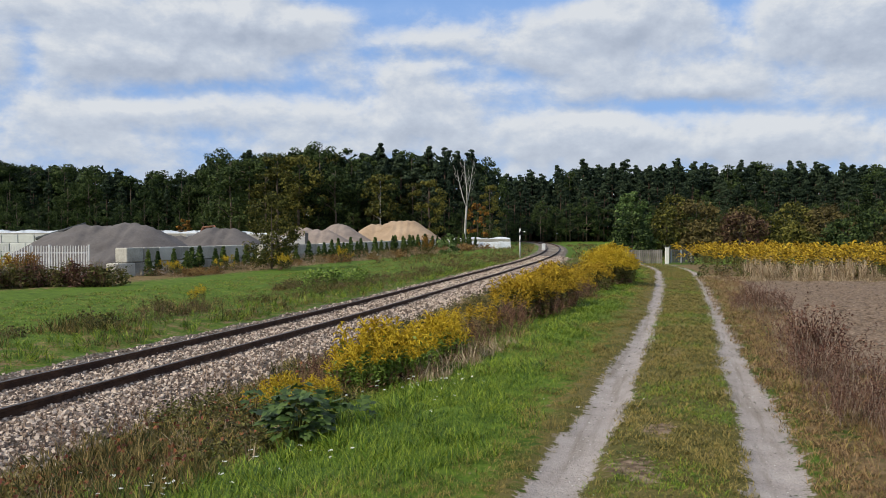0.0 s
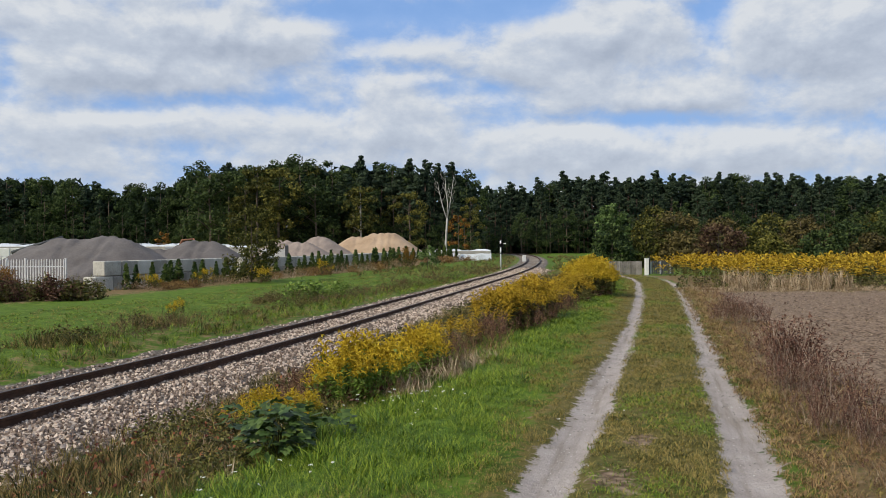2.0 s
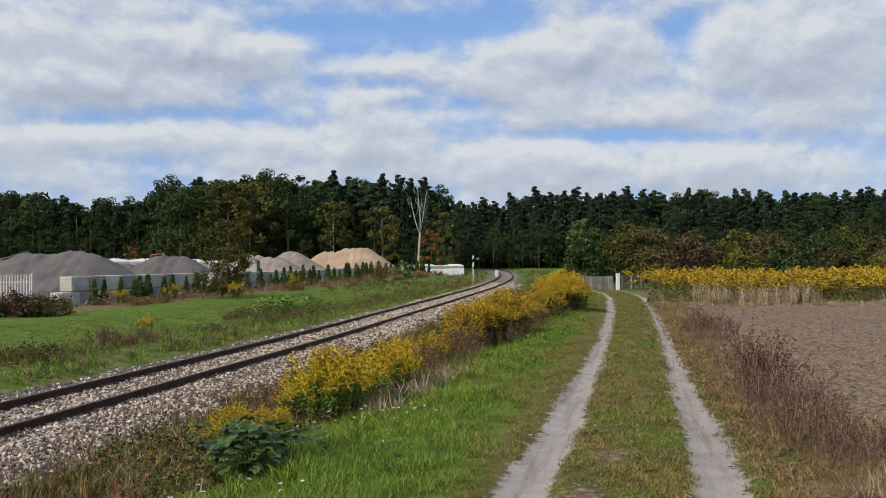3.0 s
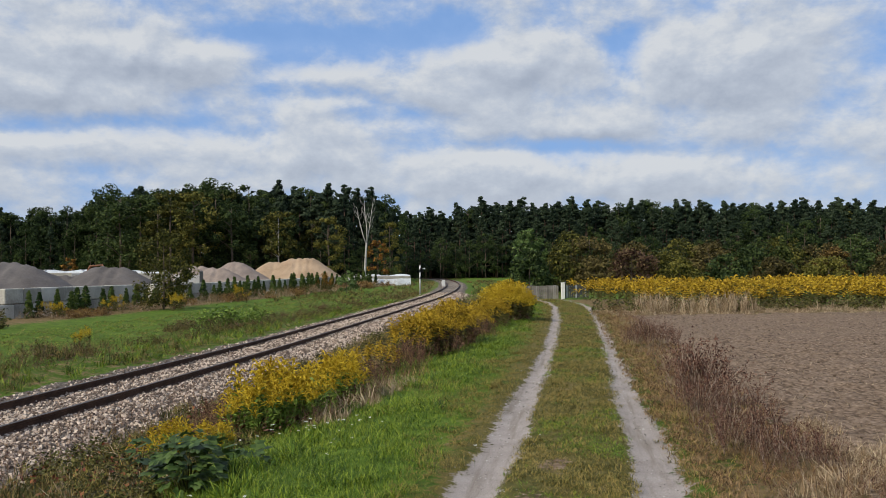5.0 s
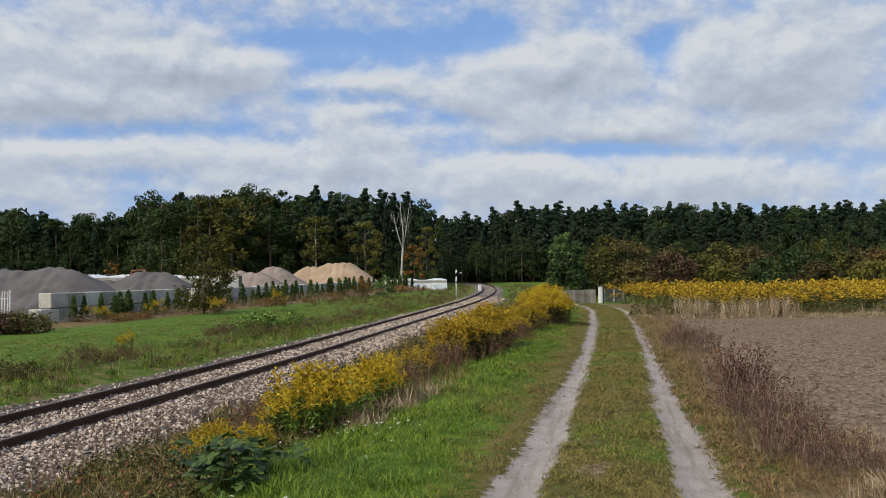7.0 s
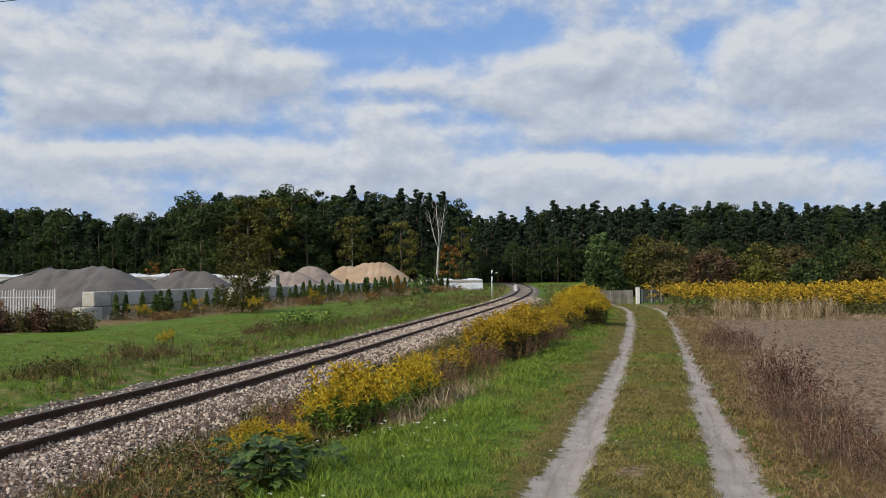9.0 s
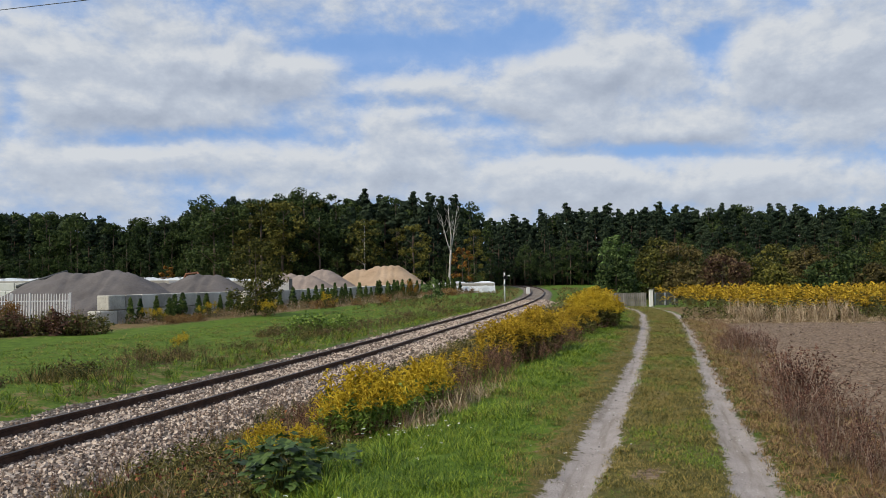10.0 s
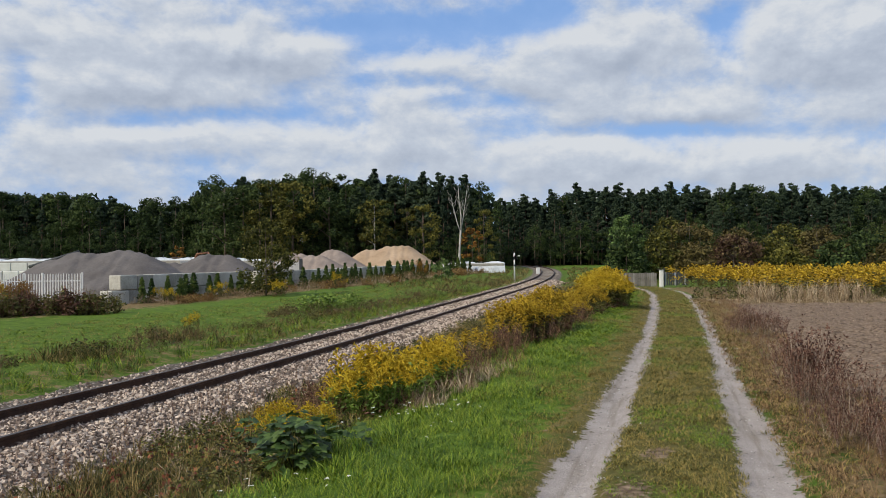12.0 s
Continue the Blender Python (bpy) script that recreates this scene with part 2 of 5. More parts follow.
road_x = ease([-60, 0, 33.5, 46, 55, 62, 200], [-17.8, -0.15, 9.7, 13.1, 14.9, 15.6, 30])
road_z = ease([-60, 6, 14, 30, 60, 85, 110, 145, 250], [0, 0, -0.06, -0.08, -0.2, 0.0, 0.55, 1.0, 1.2])
rail_z = ease([-60, 12, 25, 45, 61, 80, 104, 140, 250], [-0.47, -0.45, -0.42, -0.2, 0.0, 0.28, 0.66, 1.1, 1.3])
lawn_z = ease([-60, 50, 75, 104, 140, 250], [-0.45, -0.42, -0.2, 0.45, 0.95, 1.2])


def rail_x(y):
    y = np.asarray(y, float)
    return -9.3 + 0.256 * y - 0.00151 * np.clip(y - 58, 0, 140) ** 2


left_rut = ease([-60, 5.5, 6.5, 8, 13, 20, 30, 40, 200], [-0.78, -0.78, -0.75, -0.68, -0.62, -0.52, -0.64, -0.78, -0.78])
right_rut = ease([-60, 5.5, 8, 13, 20, 30, 200], [0.88, 0.88, 0.92, 0.98, 1.02, 1.06, 1.06])
rut_half = ease([-60, 9, 20, 29, 60, 200], [0.265, 0.265, 0.20, 0.235, 0.235, 0.235])


def ruts(w, y, wander=0.0):
    """1 in the two wheel ruts, falling to 0 beside them."""
    h = rut_half(y)
    return np.exp(-((w - right_rut(y) - wander * np.sin(y * 0.9)) / h) ** 4) + np.exp(-((w - left_rut(y) + wander * np.sin(y * 1.1 + 1)) / h) ** 4)


def ground_z(x, y):
    """Height of the ground: lawn, ballast bed, slope, verge, track with two ruts, field."""
    x, y = np.asarray(x, float), np.asarray(y, float)
    x, y = np.broadcast_arrays(x, y)
    d, w = x - rail_x(y), x - road_x(y)
    bed, rd, lw = rail_z(y) - 0.155, road_z(y), lawn_z(y)
    left = np.interp(d, [-3.2, -1.25], [0, 1])
    z_left = lw + (bed - lw) * left
    foot = np.minimum(bed - 0.14, rd - 0.12)
    s = np.clip((d - 1.45) / 1.1, 0, 1)
    z_sh = bed + (foot - bed) * s
    t = np.clip((d - 2.55) / np.maximum(d - w - 2.55 - 1.9, 0.8), 0, 1)
    t = 0.5 * t + 0.5 * t * t * (3 - 2 * t)
    z_right = z_sh + (rd - z_sh) * t
    z = np.where(d < -1.25, z_left, np.where(d < 1.45, bed, z_right))
    rut = ruts(w, y)
    near = np.clip((64 - y) / 6, 0, 1)
    z = z - 0.055 * rut * near
    z = z + np.where(np.abs(w) < 0.5, 0.02, 0) * near
    lump = 0.03 * np.sin(x * 1.7 + 0.6 * y) * np.sin(y * 1.3 - x * 0.5) + 0.02 * np.sin(x * 3.9 + 1) * np.sin(y * 3.1)
    calm = np.where((np.abs(d) < 1.6) | (np.abs(w) < 1.15), 0.2, 1.0)
    return z + lump * calm


# ---- mesh helpers ----
def raw_mesh(name, verts, faces, mats, slots=None, smooth=False):
    """A mesh from arrays; all faces have the same number of corners."""
    me = bpy.data.meshes.new(name)
    verts, faces = np.asarray(verts, np.float32), np.asarray(faces, np.int32)
    k = faces.shape[1]
    me.vertices.add(len(verts))
    me.vertices.foreach_set("co", verts.ravel())
    me.loops.add(faces.size)
    me.loops.foreach_set("vertex_index", faces.ravel())
    me.polygons.add(len(faces))
    me.polygons.foreach_set("loop_start", np.arange(0, faces.size, k, dtype=np.int32))
    if slots is not None:
        me.polygons.foreach_set("material_index", np.asarray(slots, np.int32))
    me.polygons.foreach_set("use_smooth", np.full(len(faces), smooth))
    for m in mats:
        me.materials.append(m)
    me.update(calc_edges=True)
    return me


def thing(name, label, category, at=(0, 0, 0), group="", kind="", turn=0.0):
    ob = new(name)
    ob.matrix_world = pose(*at, 0, 0, turn)
    return tagged(ob, label, category, group, kind)


def part(name, shape, material, parent, label=""):
    """One mesh object under a thing or a part. shape: a bmesh or a finished mesh."""
    if isinstance(shape, bmesh.types.BMesh):
        me = bpy.data.meshes.new(name)
        shape.to_mesh(me)
        shape.free()
    else:
        me = shape
    if material is not None:
        me.materials.clear()
        me.materials.append(material)
    ob = new(name, me)
    ob.parent = parent
    return tagged(ob, label)


def box(size, at=(0, 0, 0), bevel=0.0, turn=0.0, bm=None):
    bm = bm or bmesh.new()
    r = bmesh.ops.create_cube(bm, size=1.0, matrix=pose(*at, 0, 0, turn) @ Matrix.Diagonal((*size, 1)))
    if bevel:
        es = list({e for v in r["verts"] for e in v.link_edges})
        bmesh.ops.bevel(bm, geom=es, offset=bevel, segments=1, affect="EDGES")
    return bm


def rod(points, radii, sides=6, bm=None):
    """A round tapered limb along points."""
    bm = bm or bmesh.new()
    rings = []
    pts = [Vector(p) for p in points]
    for i, p in enumerate(pts):
        way = (pts[min(i + 1, len(pts) - 1)] - pts[max(i - 1, 0)]).normalized()
        side = way.orthogonal().normalized()
        other = way.cross(side)
        rings.append([bm.verts.new(p + radii[i] * (math.cos(a) * side + math.sin(a) * other)) for a in [2 * math.pi * k / sides for k in range(sides)]])
    for a, b in zip(rings, rings[1:]):
        for k in range(sides):
            f = bm.faces.new((a[k], a[(k + 1) % sides], b[(k + 1) % sides], b[k]))
            f.smooth = True
    bm.faces.new(rings[0][::-1])
    bm.faces.new(rings[-1])
    return bm


def turns(rng, n, tilt):
    """n random rotations: any bearing, leaning up to tilt."""
    a, b, c = rng.uniform(0, 2 * np.pi, n), rng.normal(0, tilt, n), rng.normal(0, tilt, n)
    ca, sa, cb, sb, cc, sc = np.cos(a), np.sin(a), np.cos(b), np.sin(b), np.cos(c), np.sin(c)
    z, o = np.zeros(n), np.ones(n)
    rz = np.stack([ca, -sa, z, sa, ca, z, z, z, o], 1).reshape(n, 3, 3)
    rx = np.stack([o, z, z, z, cb, -sb, z, sb, cb], 1).reshape(n, 3, 3)
    ry = np.stack([cc, z, sc, z, o, z, -sc, z, cc], 1).reshape(n, 3, 3)
    return rx @ ry @ rz


def spread(kinds, at, rng, scale, tilt=0.12):
    """Copies of the given shapes (verts, faces, slots) joined into arrays. scale: one number a copy, or three."""
    n = len(at)
    scale = np.asarray(scale, float)
    if scale.ndim == 1:
        scale = np.repeat(scale[:, None], 3, 1)
    pick = rng.integers(0, len(kinds), n)
    rot = turns(rng, n, tilt)
    vs, fs, ss, base = [], [], [], 0
    for k, (v, f, s) in enumerate(kinds):
        i = np.flatnonzero(pick == k)
        if not len(i):
            continue
        p = np.einsum("nij,nvj->nvi", rot[i], v[None] * scale[i][:, None]) + at[i][:, None]
        vs.append(p.reshape(-1, 3))
        fs.append((f[None] + (np.arange(len(i)) * len(v))[:, None, None] + base).reshape(-1, f.shape[1]))
        ss.append(np.tile(s, len(i)))
        base += len(i) * len(v)
    return np.concatenate(vs), np.concatenate(fs), np.concatenate(ss)


class Shape:
    """Gathers quads of leaves and blades."""

    def __init__(self):
        self.v, self.f, self.s = [], [], []

    def blade(self, base, lean, height, width, bearing, bend=0.5, slot=0):
        """A bent pointed blade."""
        c, s = math.cos(bearing), math.sin(bearing)
        side = np.array([-s, c, 0]) * width / 2
        out = np.array([c, s, 0])
        p0 = np.asarray(base, float)
        p1 = p0 + out * lean * 0.3 + np.array([0, 0, height * 0.5])
        b = len(self.v)
        self.v += [p0, p1 + side, p0 + out * lean * (1 + bend) + np.array([0, 0, height]), p1 - side]
        self.f.append((b, b + 1, b + 2, b + 3))
        self.s.append(slot)

    def leaf(self, p, size, rng, slot=0, flat=0.6, long=1.5):
        """A leaf folded along nothing: a pointed quad."""
        a = rng.uniform(0, 6.283)
        out = np.array([math.cos(a), math.sin(a), rng.normal(0, flat)])
        out /= np.linalg.norm(out)
        side = np.cross(out, rng.normal(0, 1, 3))
        side /= np.linalg.norm(side) + 1e-9
        p = np.asarray(p, float)
        b = len(self.v)
        self.v += [p, p + out * size * long * 0.5 + side * size * 0.4, p + out * size * long, p + out * size * long * 0.5 - side * size * 0.4]
        self.f.append((b, b + 1, b + 2, b + 3))
        self.s.append(slot)

    def ribbon(self, p, q, width, rng, slot=0):
        """A narrow tapering strip from p to q."""
        p, q = np.asarray(p, float), np.asarray(q, float)
        side = np.cross(q - p, rng.normal(0, 1, 3))
        side *= width / (np.linalg.norm(side) + 1e-9)
        b = len(self.v)
        self.v += [p - side * 0.5, p + side * 0.5, q + side * 0.35, q - side * 0.35]
        self.f.append((b, b + 1, b + 2, b + 3))
        self.s.append(slot)

    def arrays(self):
        return np.array(self.v, float), np.array(self.f, int), np.array(self.s, int)


def put_stuff(name, label, category, arrays, mats, parent=None):
    ob = new(name, raw_mesh(name, arrays[0], arrays[1], mats, arrays[2]))
    if parent is not None:
        ob.parent = parent
    return tagged(ob, label, category, kind="stuff")


# ---- ground ----
def ground_material():
    m = bpy.data.materials.new("ground")
    m.use_nodes = True
    n = Nodes(m.node_tree)
    pos = n.put("ShaderNodeNewGeometry").outputs["Position"]
    att = lambda a: n.put("ShaderNodeAttribute", attribute_name=a).outputs["Fac"]
    coarse, mid, fine, grit = n.noise(pos, 0.35, 3), n.noise(pos, 2.2, 5, 0.6), n.noise(pos, 14, 4, 0.65), n.noise(pos, 70, 3, 0.6)
    edge = n.math("MULTIPLY", n.math("SUBTRACT", n.math("ADD", mid, fine), 1.0), 1.5)
    turf = n.ramp(n.math("ADD", n.math("MULTIPLY", mid, 0.5), n.math("MULTIPLY", fine, 0.5)), [(0.3, (0.020, 0.036, 0.007)), (0.43, (0.056, 0.098, 0.011)), (0.55, (0.102, 0.168, 0.017)), (0.72, (0.18, 0.20, 0.042))])
    worn = n.ramp(n.math("ADD", n.math("MULTIPLY", mid, 0.55), n.math("MULTIPLY", fine, 0.45)), [(0.32, (0.045, 0.048, 0.014)), (0.46, (0.105, 0.094, 0.025)), (0.60, (0.168, 0.130, 0.046)), (0.75, (0.23, 0.175, 0.10))])
    dry = n.ramp(n.math("ADD", n.math("MULTIPLY", mid, 0.5), n.math("MULTIPLY", fine, 0.5)), [(0.3, (0.06, 0.05, 0.02)), (0.5, (0.16, 0.11, 0.05)), (0.7, (0.30, 0.21, 0.12))])
    dust = n.ramp(n.math("ADD", n.math("MULTIPLY", mid, 0.5), n.math("MULTIPLY", grit, 0.5)), [(0.3, (0.225, 0.192, 0.175)), (0.5, (0.345, 0.302, 0.28)), (0.7, (0.455, 0.405, 0.38))])
    dust = n.mix(n.step(n.noise(n.put("ShaderNodeCombineXYZ", {0: n.math("MULTIPLY", n.math("MULTIPLY_ADD", n.put("ShaderNodeSeparateXYZ", {0: pos}).outputs[1], -0.294, n.put("ShaderNodeSeparateXYZ", {0: pos}).outputs[0]), 7.0), 1: n.math("MULTIPLY", n.put("ShaderNodeSeparateXYZ", {0: pos}).outputs[1], 0.6)}).outputs[0], 1.0, 4, 0.6), 0.45, 0.72), dust, (0.235, 0.20, 0.17))
    clod = n.put("ShaderNodeTexVoronoi", {"Vector": pos, "Scale": 11.0})
    soil = n.ramp(n.math("ADD", n.math("MULTIPLY", n.math("SUBTRACT", 1.0, clod.outputs["Distance"]), 0.35), n.math("ADD", n.math("MULTIPLY", fine, 0.45), n.math("MULTIPLY", mid, 0.25))), [(0.36, (0.072, 0.047, 0.030)), (0.52, (0.19, 0.132, 0.090)), (0.70, (0.32, 0.235, 0.17))])
    stone_d = n.put("ShaderNodeTexVoronoi", {"Vector": pos, "Scale": 16.0})
    stone = n.mix(n.step(stone_d.outputs["Distance"], 0.15, 0.55), n.ramp(n.put("ShaderNodeSeparateColor", {0: stone_d.outputs["Color"]}).outputs[0], [(0.0, (0.20, 0.165, 0.14)), (0.6, (0.33, 0.28, 0.25)), (1.0, (0.46, 0.41, 0.37))]), (0.11, 0.09, 0.075))
    # dark soil under weeds, with the shade between the plants put into its colour
    shaded_soil = n.ramp(n.math("ADD", n.math("MULTIPLY", mid, 0.5), n.math("MULTIPLY", fine, 0.5)), [(0.35, (0.020, 0.016, 0.008)), (0.5, (0.045, 0.038, 0.016)), (0.68, (0.10, 0.075, 0.035))])
    col = turf
    for name, c in (("worn", worn), ("shaded_soil", shaded_soil), ("dry", dry), ("soil", soil), ("dust", dust), ("stone", stone)):
        k = n.step(n.math("ADD", att(name), edge), 0.38, 0.62)
        col = n.mix(k, col, c)
    bsdf = n.put("ShaderNodeBsdfPrincipled", {"Base Color": col, "Roughness": 0.92, "Specular IOR Level": 0.15})
    h = n.math("ADD", n.math("MULTIPLY", fine, 0.7), n.math("MULTIPLY", grit, 0.3))
    n.feed(bsdf.inputs["Normal"], n.put("ShaderNodeBump", {"Strength": 0.7, "Distance": 0.06, "Height": n.math("SUBTRACT", h, n.math("MULTIPLY", n.math("MULTIPLY", clod.outputs["Distance"], att("soil")), 0.4))}).outputs[0])
    n.put("ShaderNodeOutputMaterial", {0: bsdf.outputs[0]})
    return m


def lines(*spans):
    """Grid lines: (start, end, step) spans, joined."""
    return np.unique(np.round(np.concatenate([np.arange(a, b, s) for a, b, s in spans] + [[spans[-1][1]]]), 4))


def soft(v, lo, hi):
    return np.clip((v - lo) / (hi - lo), 0, 1)


def patchy(x, y, s, seed):
    """Smooth patches between 0 and 1."""
    p = np.sin(x * s + seed) * np.sin(y * s * 0.8 + 2 * seed) + 0.6 * np.sin(x * s * 2.3 + y * s * 1.1 + seed) + 0.4 * np.sin(y * s * 3.1 - x * s * 1.7)
    return np.clip(0.5 + p * 0.4, 0, 1)


def bare_spot(w, y):
    """Trodden gravelly spots in the strip between the ruts."""
    return np.exp(-((w + 0.22) / 0.24) ** 2 - ((y - 6.3) / 0.45) ** 2) + 0.8 * np.exp(-((w + 0.05) / 0.2) ** 2 - ((y - 7.6) / 0.4) ** 2) + 0.7 * np.exp(-((w - 0.1) / 0.2) ** 2 - ((y - 13) / 0.6) ** 2)


def build_ground():
    ys = lines((-1500, -100, 140), (-100, 0, 6), (0, 4, 0.5), (4, 22, 0.14), (22, 70, 0.5), (70, 180, 2.5), (180, 600, 30), (600, 3000, 200))
    us = lines((-2000, -200, 150), (-200, -60, 7), (-60, -16, 0.9), (-16, 6, 0.13), (6, 20, 0.4), (20, 90, 1.5), (90, 200, 8), (200, 2000, 150))
    U, Y = np.meshgrid(us, ys)
    X = U + 0.285 * np.clip(Y, -60, 64)
    Z = ground_z(X, Y)
    far = soft(np.hypot(X, Y), 180, 400)
    Z = Z * (1 - far) + 1.0 * far
    w, d = X - road_x(Y), X - rail_x(Y)
    field = soft(w, 2.3, 2.9) * soft(36.2 - Y + 0.04 * (w - 8), 0, 2) * soft(Y, -30, -25)
    rng = np.random.default_rng(5)
    Z += field * (0.010 * np.sin(11 * (X * 0.95 + Y * 0.3)) * rng.uniform(0.2, 1, Z.shape) + rng.normal(0, 0.014, Z.shape))
    nx, ny = len(us), len(ys)
    i = (np.arange(ny - 1)[:, None] * nx + np.arange(nx - 1)[None]).ravel()
    faces = np.stack([i, i + 1, i + 1 + nx, i + nx], 1)
    me = raw_mesh("ground", np.stack([X, Y, Z], 2).reshape(-1, 3), faces, [ground_material()], smooth=True)
    road_on = soft(63 - Y, 0, 3)
    rut = ruts(w, Y, 0.04)
    masks = {
        "dust": rut * road_on * 0.98,
        "worn": soft(1.55 - np.abs(w), 0, 0.7) * road_on + 0.5 * soft(d, 2.6, 3.2) * soft(-2.6 - w, 0, 1.2),
        "dry": np.maximum(soft(w, 1.1, 1.5), 0) * soft(3.6 - w, -40, 0) * soft(62 - Y, 0, 4) * np.where(w < 3.4, 0.75, 0.9) + 0.42 * soft(-1.6 - d, 0, 0.4) * soft(d, -4.4, -3.4) + soft(8.0 + d * 0 - (X + 20.5 - 0.24 * (Y - 46)), 0, 2.5) * soft(X, -42, -34) * soft(Y, 30, 38) * soft(130 - Y, 0, 10) * 0.8,
        # slope and meadow margin: soil colour darkened to stand for shade among the weeds
        "shaded_soil": 0.85 * soft(d, 2.2, 2.7) * soft(-2.9 - w, 0, 0.9) * soft(64 - Y, 0, 4) + 0.5 * soft(-3.2 - d, 0, 0.6) * soft(d, -5.6, -4.4) * patchy(X, Y, 0.6, 3.0) * soft(70 - Y, 0, 6) * soft(Y, 8, 12),
        "soil": np.maximum(field, 0.95 * bare_spot(w, Y)),
        "stone": soft(d, -2.0, -1.6) * soft(np.where(Y > 58, np.interp(Y, [58, 80], [2.75, 1.9]), 2.75) - d, 0, 0.5) * soft(190 - Y, 0, 10) * soft(Y, -60, -40),
    }
    for k, v in masks.items():
        a = me.attributes.new(k, "FLOAT", "POINT")
        a.data.foreach_set("value", np.clip(v, 0, 1).astype(np.float32).ravel())
    tagged(new("ground", me), "grassy ground with farm track, field and railway bed", "ground", kind="structure")


build_ground()


# ---- railway ----
def rail_mesh(offset):
    """A flat-bottomed rail swept along the line."""
    prof = [(-0.036, 0.0), (-0.036, -0.035), (-0.009, -0.05), (-0.009, -0.125), (-0.062, -0.14), (-0.062, -0.152),
            (0.062, -0.152), (0.062, -0.14), (0.009, -0.125), (0.009, -0.05), (0.036, -0.035), (0.036, 0.0)]
    ys = lines((-30, 60, 1.5), (60, 185, 1.0))
    v, f, s = [], [], []
    for y in ys:
        e = 0.05
        way = Vector((float(rail_x(y + e) - rail_x(y - e)), 2 * e, 0)).normalized()
        n = Vector((way.y, -way.x, 0))
        c = Vector((float(rail_x(y)), y, float(rail_z(y)))) + n * offset
        v += [c + n * px + Vector((0, 0, pz)) for px, pz in prof]
    k = len(prof)
    for i in range(len(ys) - 1):
        for j in range(k):
            a, b = i * k + j, i * k + (j + 1) % k
            f.append((a, b, b + k, a + k))
            s.append(1 if j == k - 1 else 0)
    return raw_mesh("rail", np.array([tuple(q) for q in v]), f, [STEEL, TREAD], s)


def build_railway():
    track = thing("railway_track", "single railway line with rusty rails on pale ballast, curving towards the wood", "railway", kind="structure")
    for side in (-0.7525, 0.7525):
        part("rail", rail_mesh(side), None, track, "rust-brown steel rail")
    bm = box((2.5, 0.25, 0.16), bevel=0.02)
    sleeper = bpy.data.meshes.new("sleeper")
    bm.to_mesh(sleeper)
    bm.free()
    sleeper.materials.append(TIMBER)
    rng = random.Random(3)
    y = 5.0
    for _ in range(250):
        ob = new("sleeper", sleeper)
        ob.parent = track
        a = math.degrees(math.atan2(0.256 - 0.00302 * max(0, y - 58), 1))
        ob.matrix_world = pose(float(rail_x(y)), y, float(rail_z(y)) - 0.228 + rng.uniform(-0.01, 0.006), 0, 0, -a + rng.uniform(-1, 1))
        y += 0.62 * math.cos(math.radians(a))
    # chips of stone
    g = np.random.default_rng(8)
    cube = np.array([(x, y, z) for x in (-1, 1) for y in (-1, 1) for z in (-1, 1)], float)
    sides = np.array([(0, 1, 3, 2), (4, 6, 7, 5), (0, 4, 5, 1), (2, 3, 7, 6), (0, 2, 6, 4), (1, 5, 7, 3)])
    kinds = [(cube * g.uniform(0.5, 0.95, (8, 1)) + g.normal(0, 0.10, (8, 3)), sides, np.zeros(6, int)) for _ in range(8)]
    n = 36000
    yy = 7.5 * (75 / 7.5) ** (g.uniform(0, 1, n) ** 1.15)
    dd = np.where(g.uniform(0, 1, n) < 0.75, g.uniform(-0.7, 2.8, n), g.uniform(-1.75, 2.0, n))
    keep = (dd < np.interp(yy, [40, 75], [2.2, 1.5])) | (g.uniform(0, 1, n) < (2.85 - dd) * 1.4)
    yy, dd = yy[keep], dd[keep]
    xx = rail_x(yy) + dd
    size = g.uniform(0.013, 0.034, len(yy)) * np.clip(yy / 20, 1.0, 1.7)
    at = np.stack([xx, yy, ground_z(xx, yy) + size * 0.3], 1)
    sc = np.stack([size * g.uniform(0.9, 1.35, len(yy)), size * g.uniform(0.85, 1.15, len(yy)), size * g.uniform(0.7, 1.05, len(yy))], 1)
    put_stuff("ballast", "pale grey-pink crushed stone ballast under the rails", "ballast", spread(kinds, at, g, sc, 0.8), [BALLAST])


build_railway()


# ---- storage yard behind the railway ----
WALL = [Vector((-18.25, 46.0, 0)), Vector((-14.2, 62.5, 0)), Vector((0.0, 98.0, 0))]


def yard_x(y):
    """The line of the block wall and of the hedge that goes on from it."""
    return np.interp(y, [46, 62.5, 98, 107], [-18.6, -14.2, 0.0, 5.6])


def block_mesh(length=1.6):
    bm = box((length - 0.03, 0.8, 0.835), bevel=0.045)
    for v in bm.verts:
        v.co += Vector((random.uniform(-1, 1), random.uniform(-1, 1), random.uniform(-1, 1))) * 0.006
    me = bpy.data.meshes.new("block")
    bm.to_mesh(me)
    bm.free()
    me.materials.append(CONCRETE)
    return me


def build_block_wall():
    wall = thing("block_wall", "retaining wall of stacked grey concrete blocks", "wall", kind="structure")
    me = block_mesh()
    rng = random.Random(4)
    for k, (a, b) in enumerate(zip(WALL, WALL[1:])):
        way = (b - a).normalized()
        turn = math.degrees(math.atan2(way.y, way.x))
        for row in range(2):
            for i in range(int((b - a).length / 1.6)):
                p = a + way * (0.8 + 1.6 * i - (0.8 if row == 0 and k == 0 else 0.0))
                ob = new("block", me)
                ob.parent = wall
                ob.matrix_world = pose(p.x + rng.uniform(-0.02, 0.02), p.y, float(np.interp(p.y, [46, 70, 98], [-0.45, -0.4, 0.0])) + 0.37 + 0.86 * row, 0, 0, turn + rng.uniform(-0.6, 0.6))


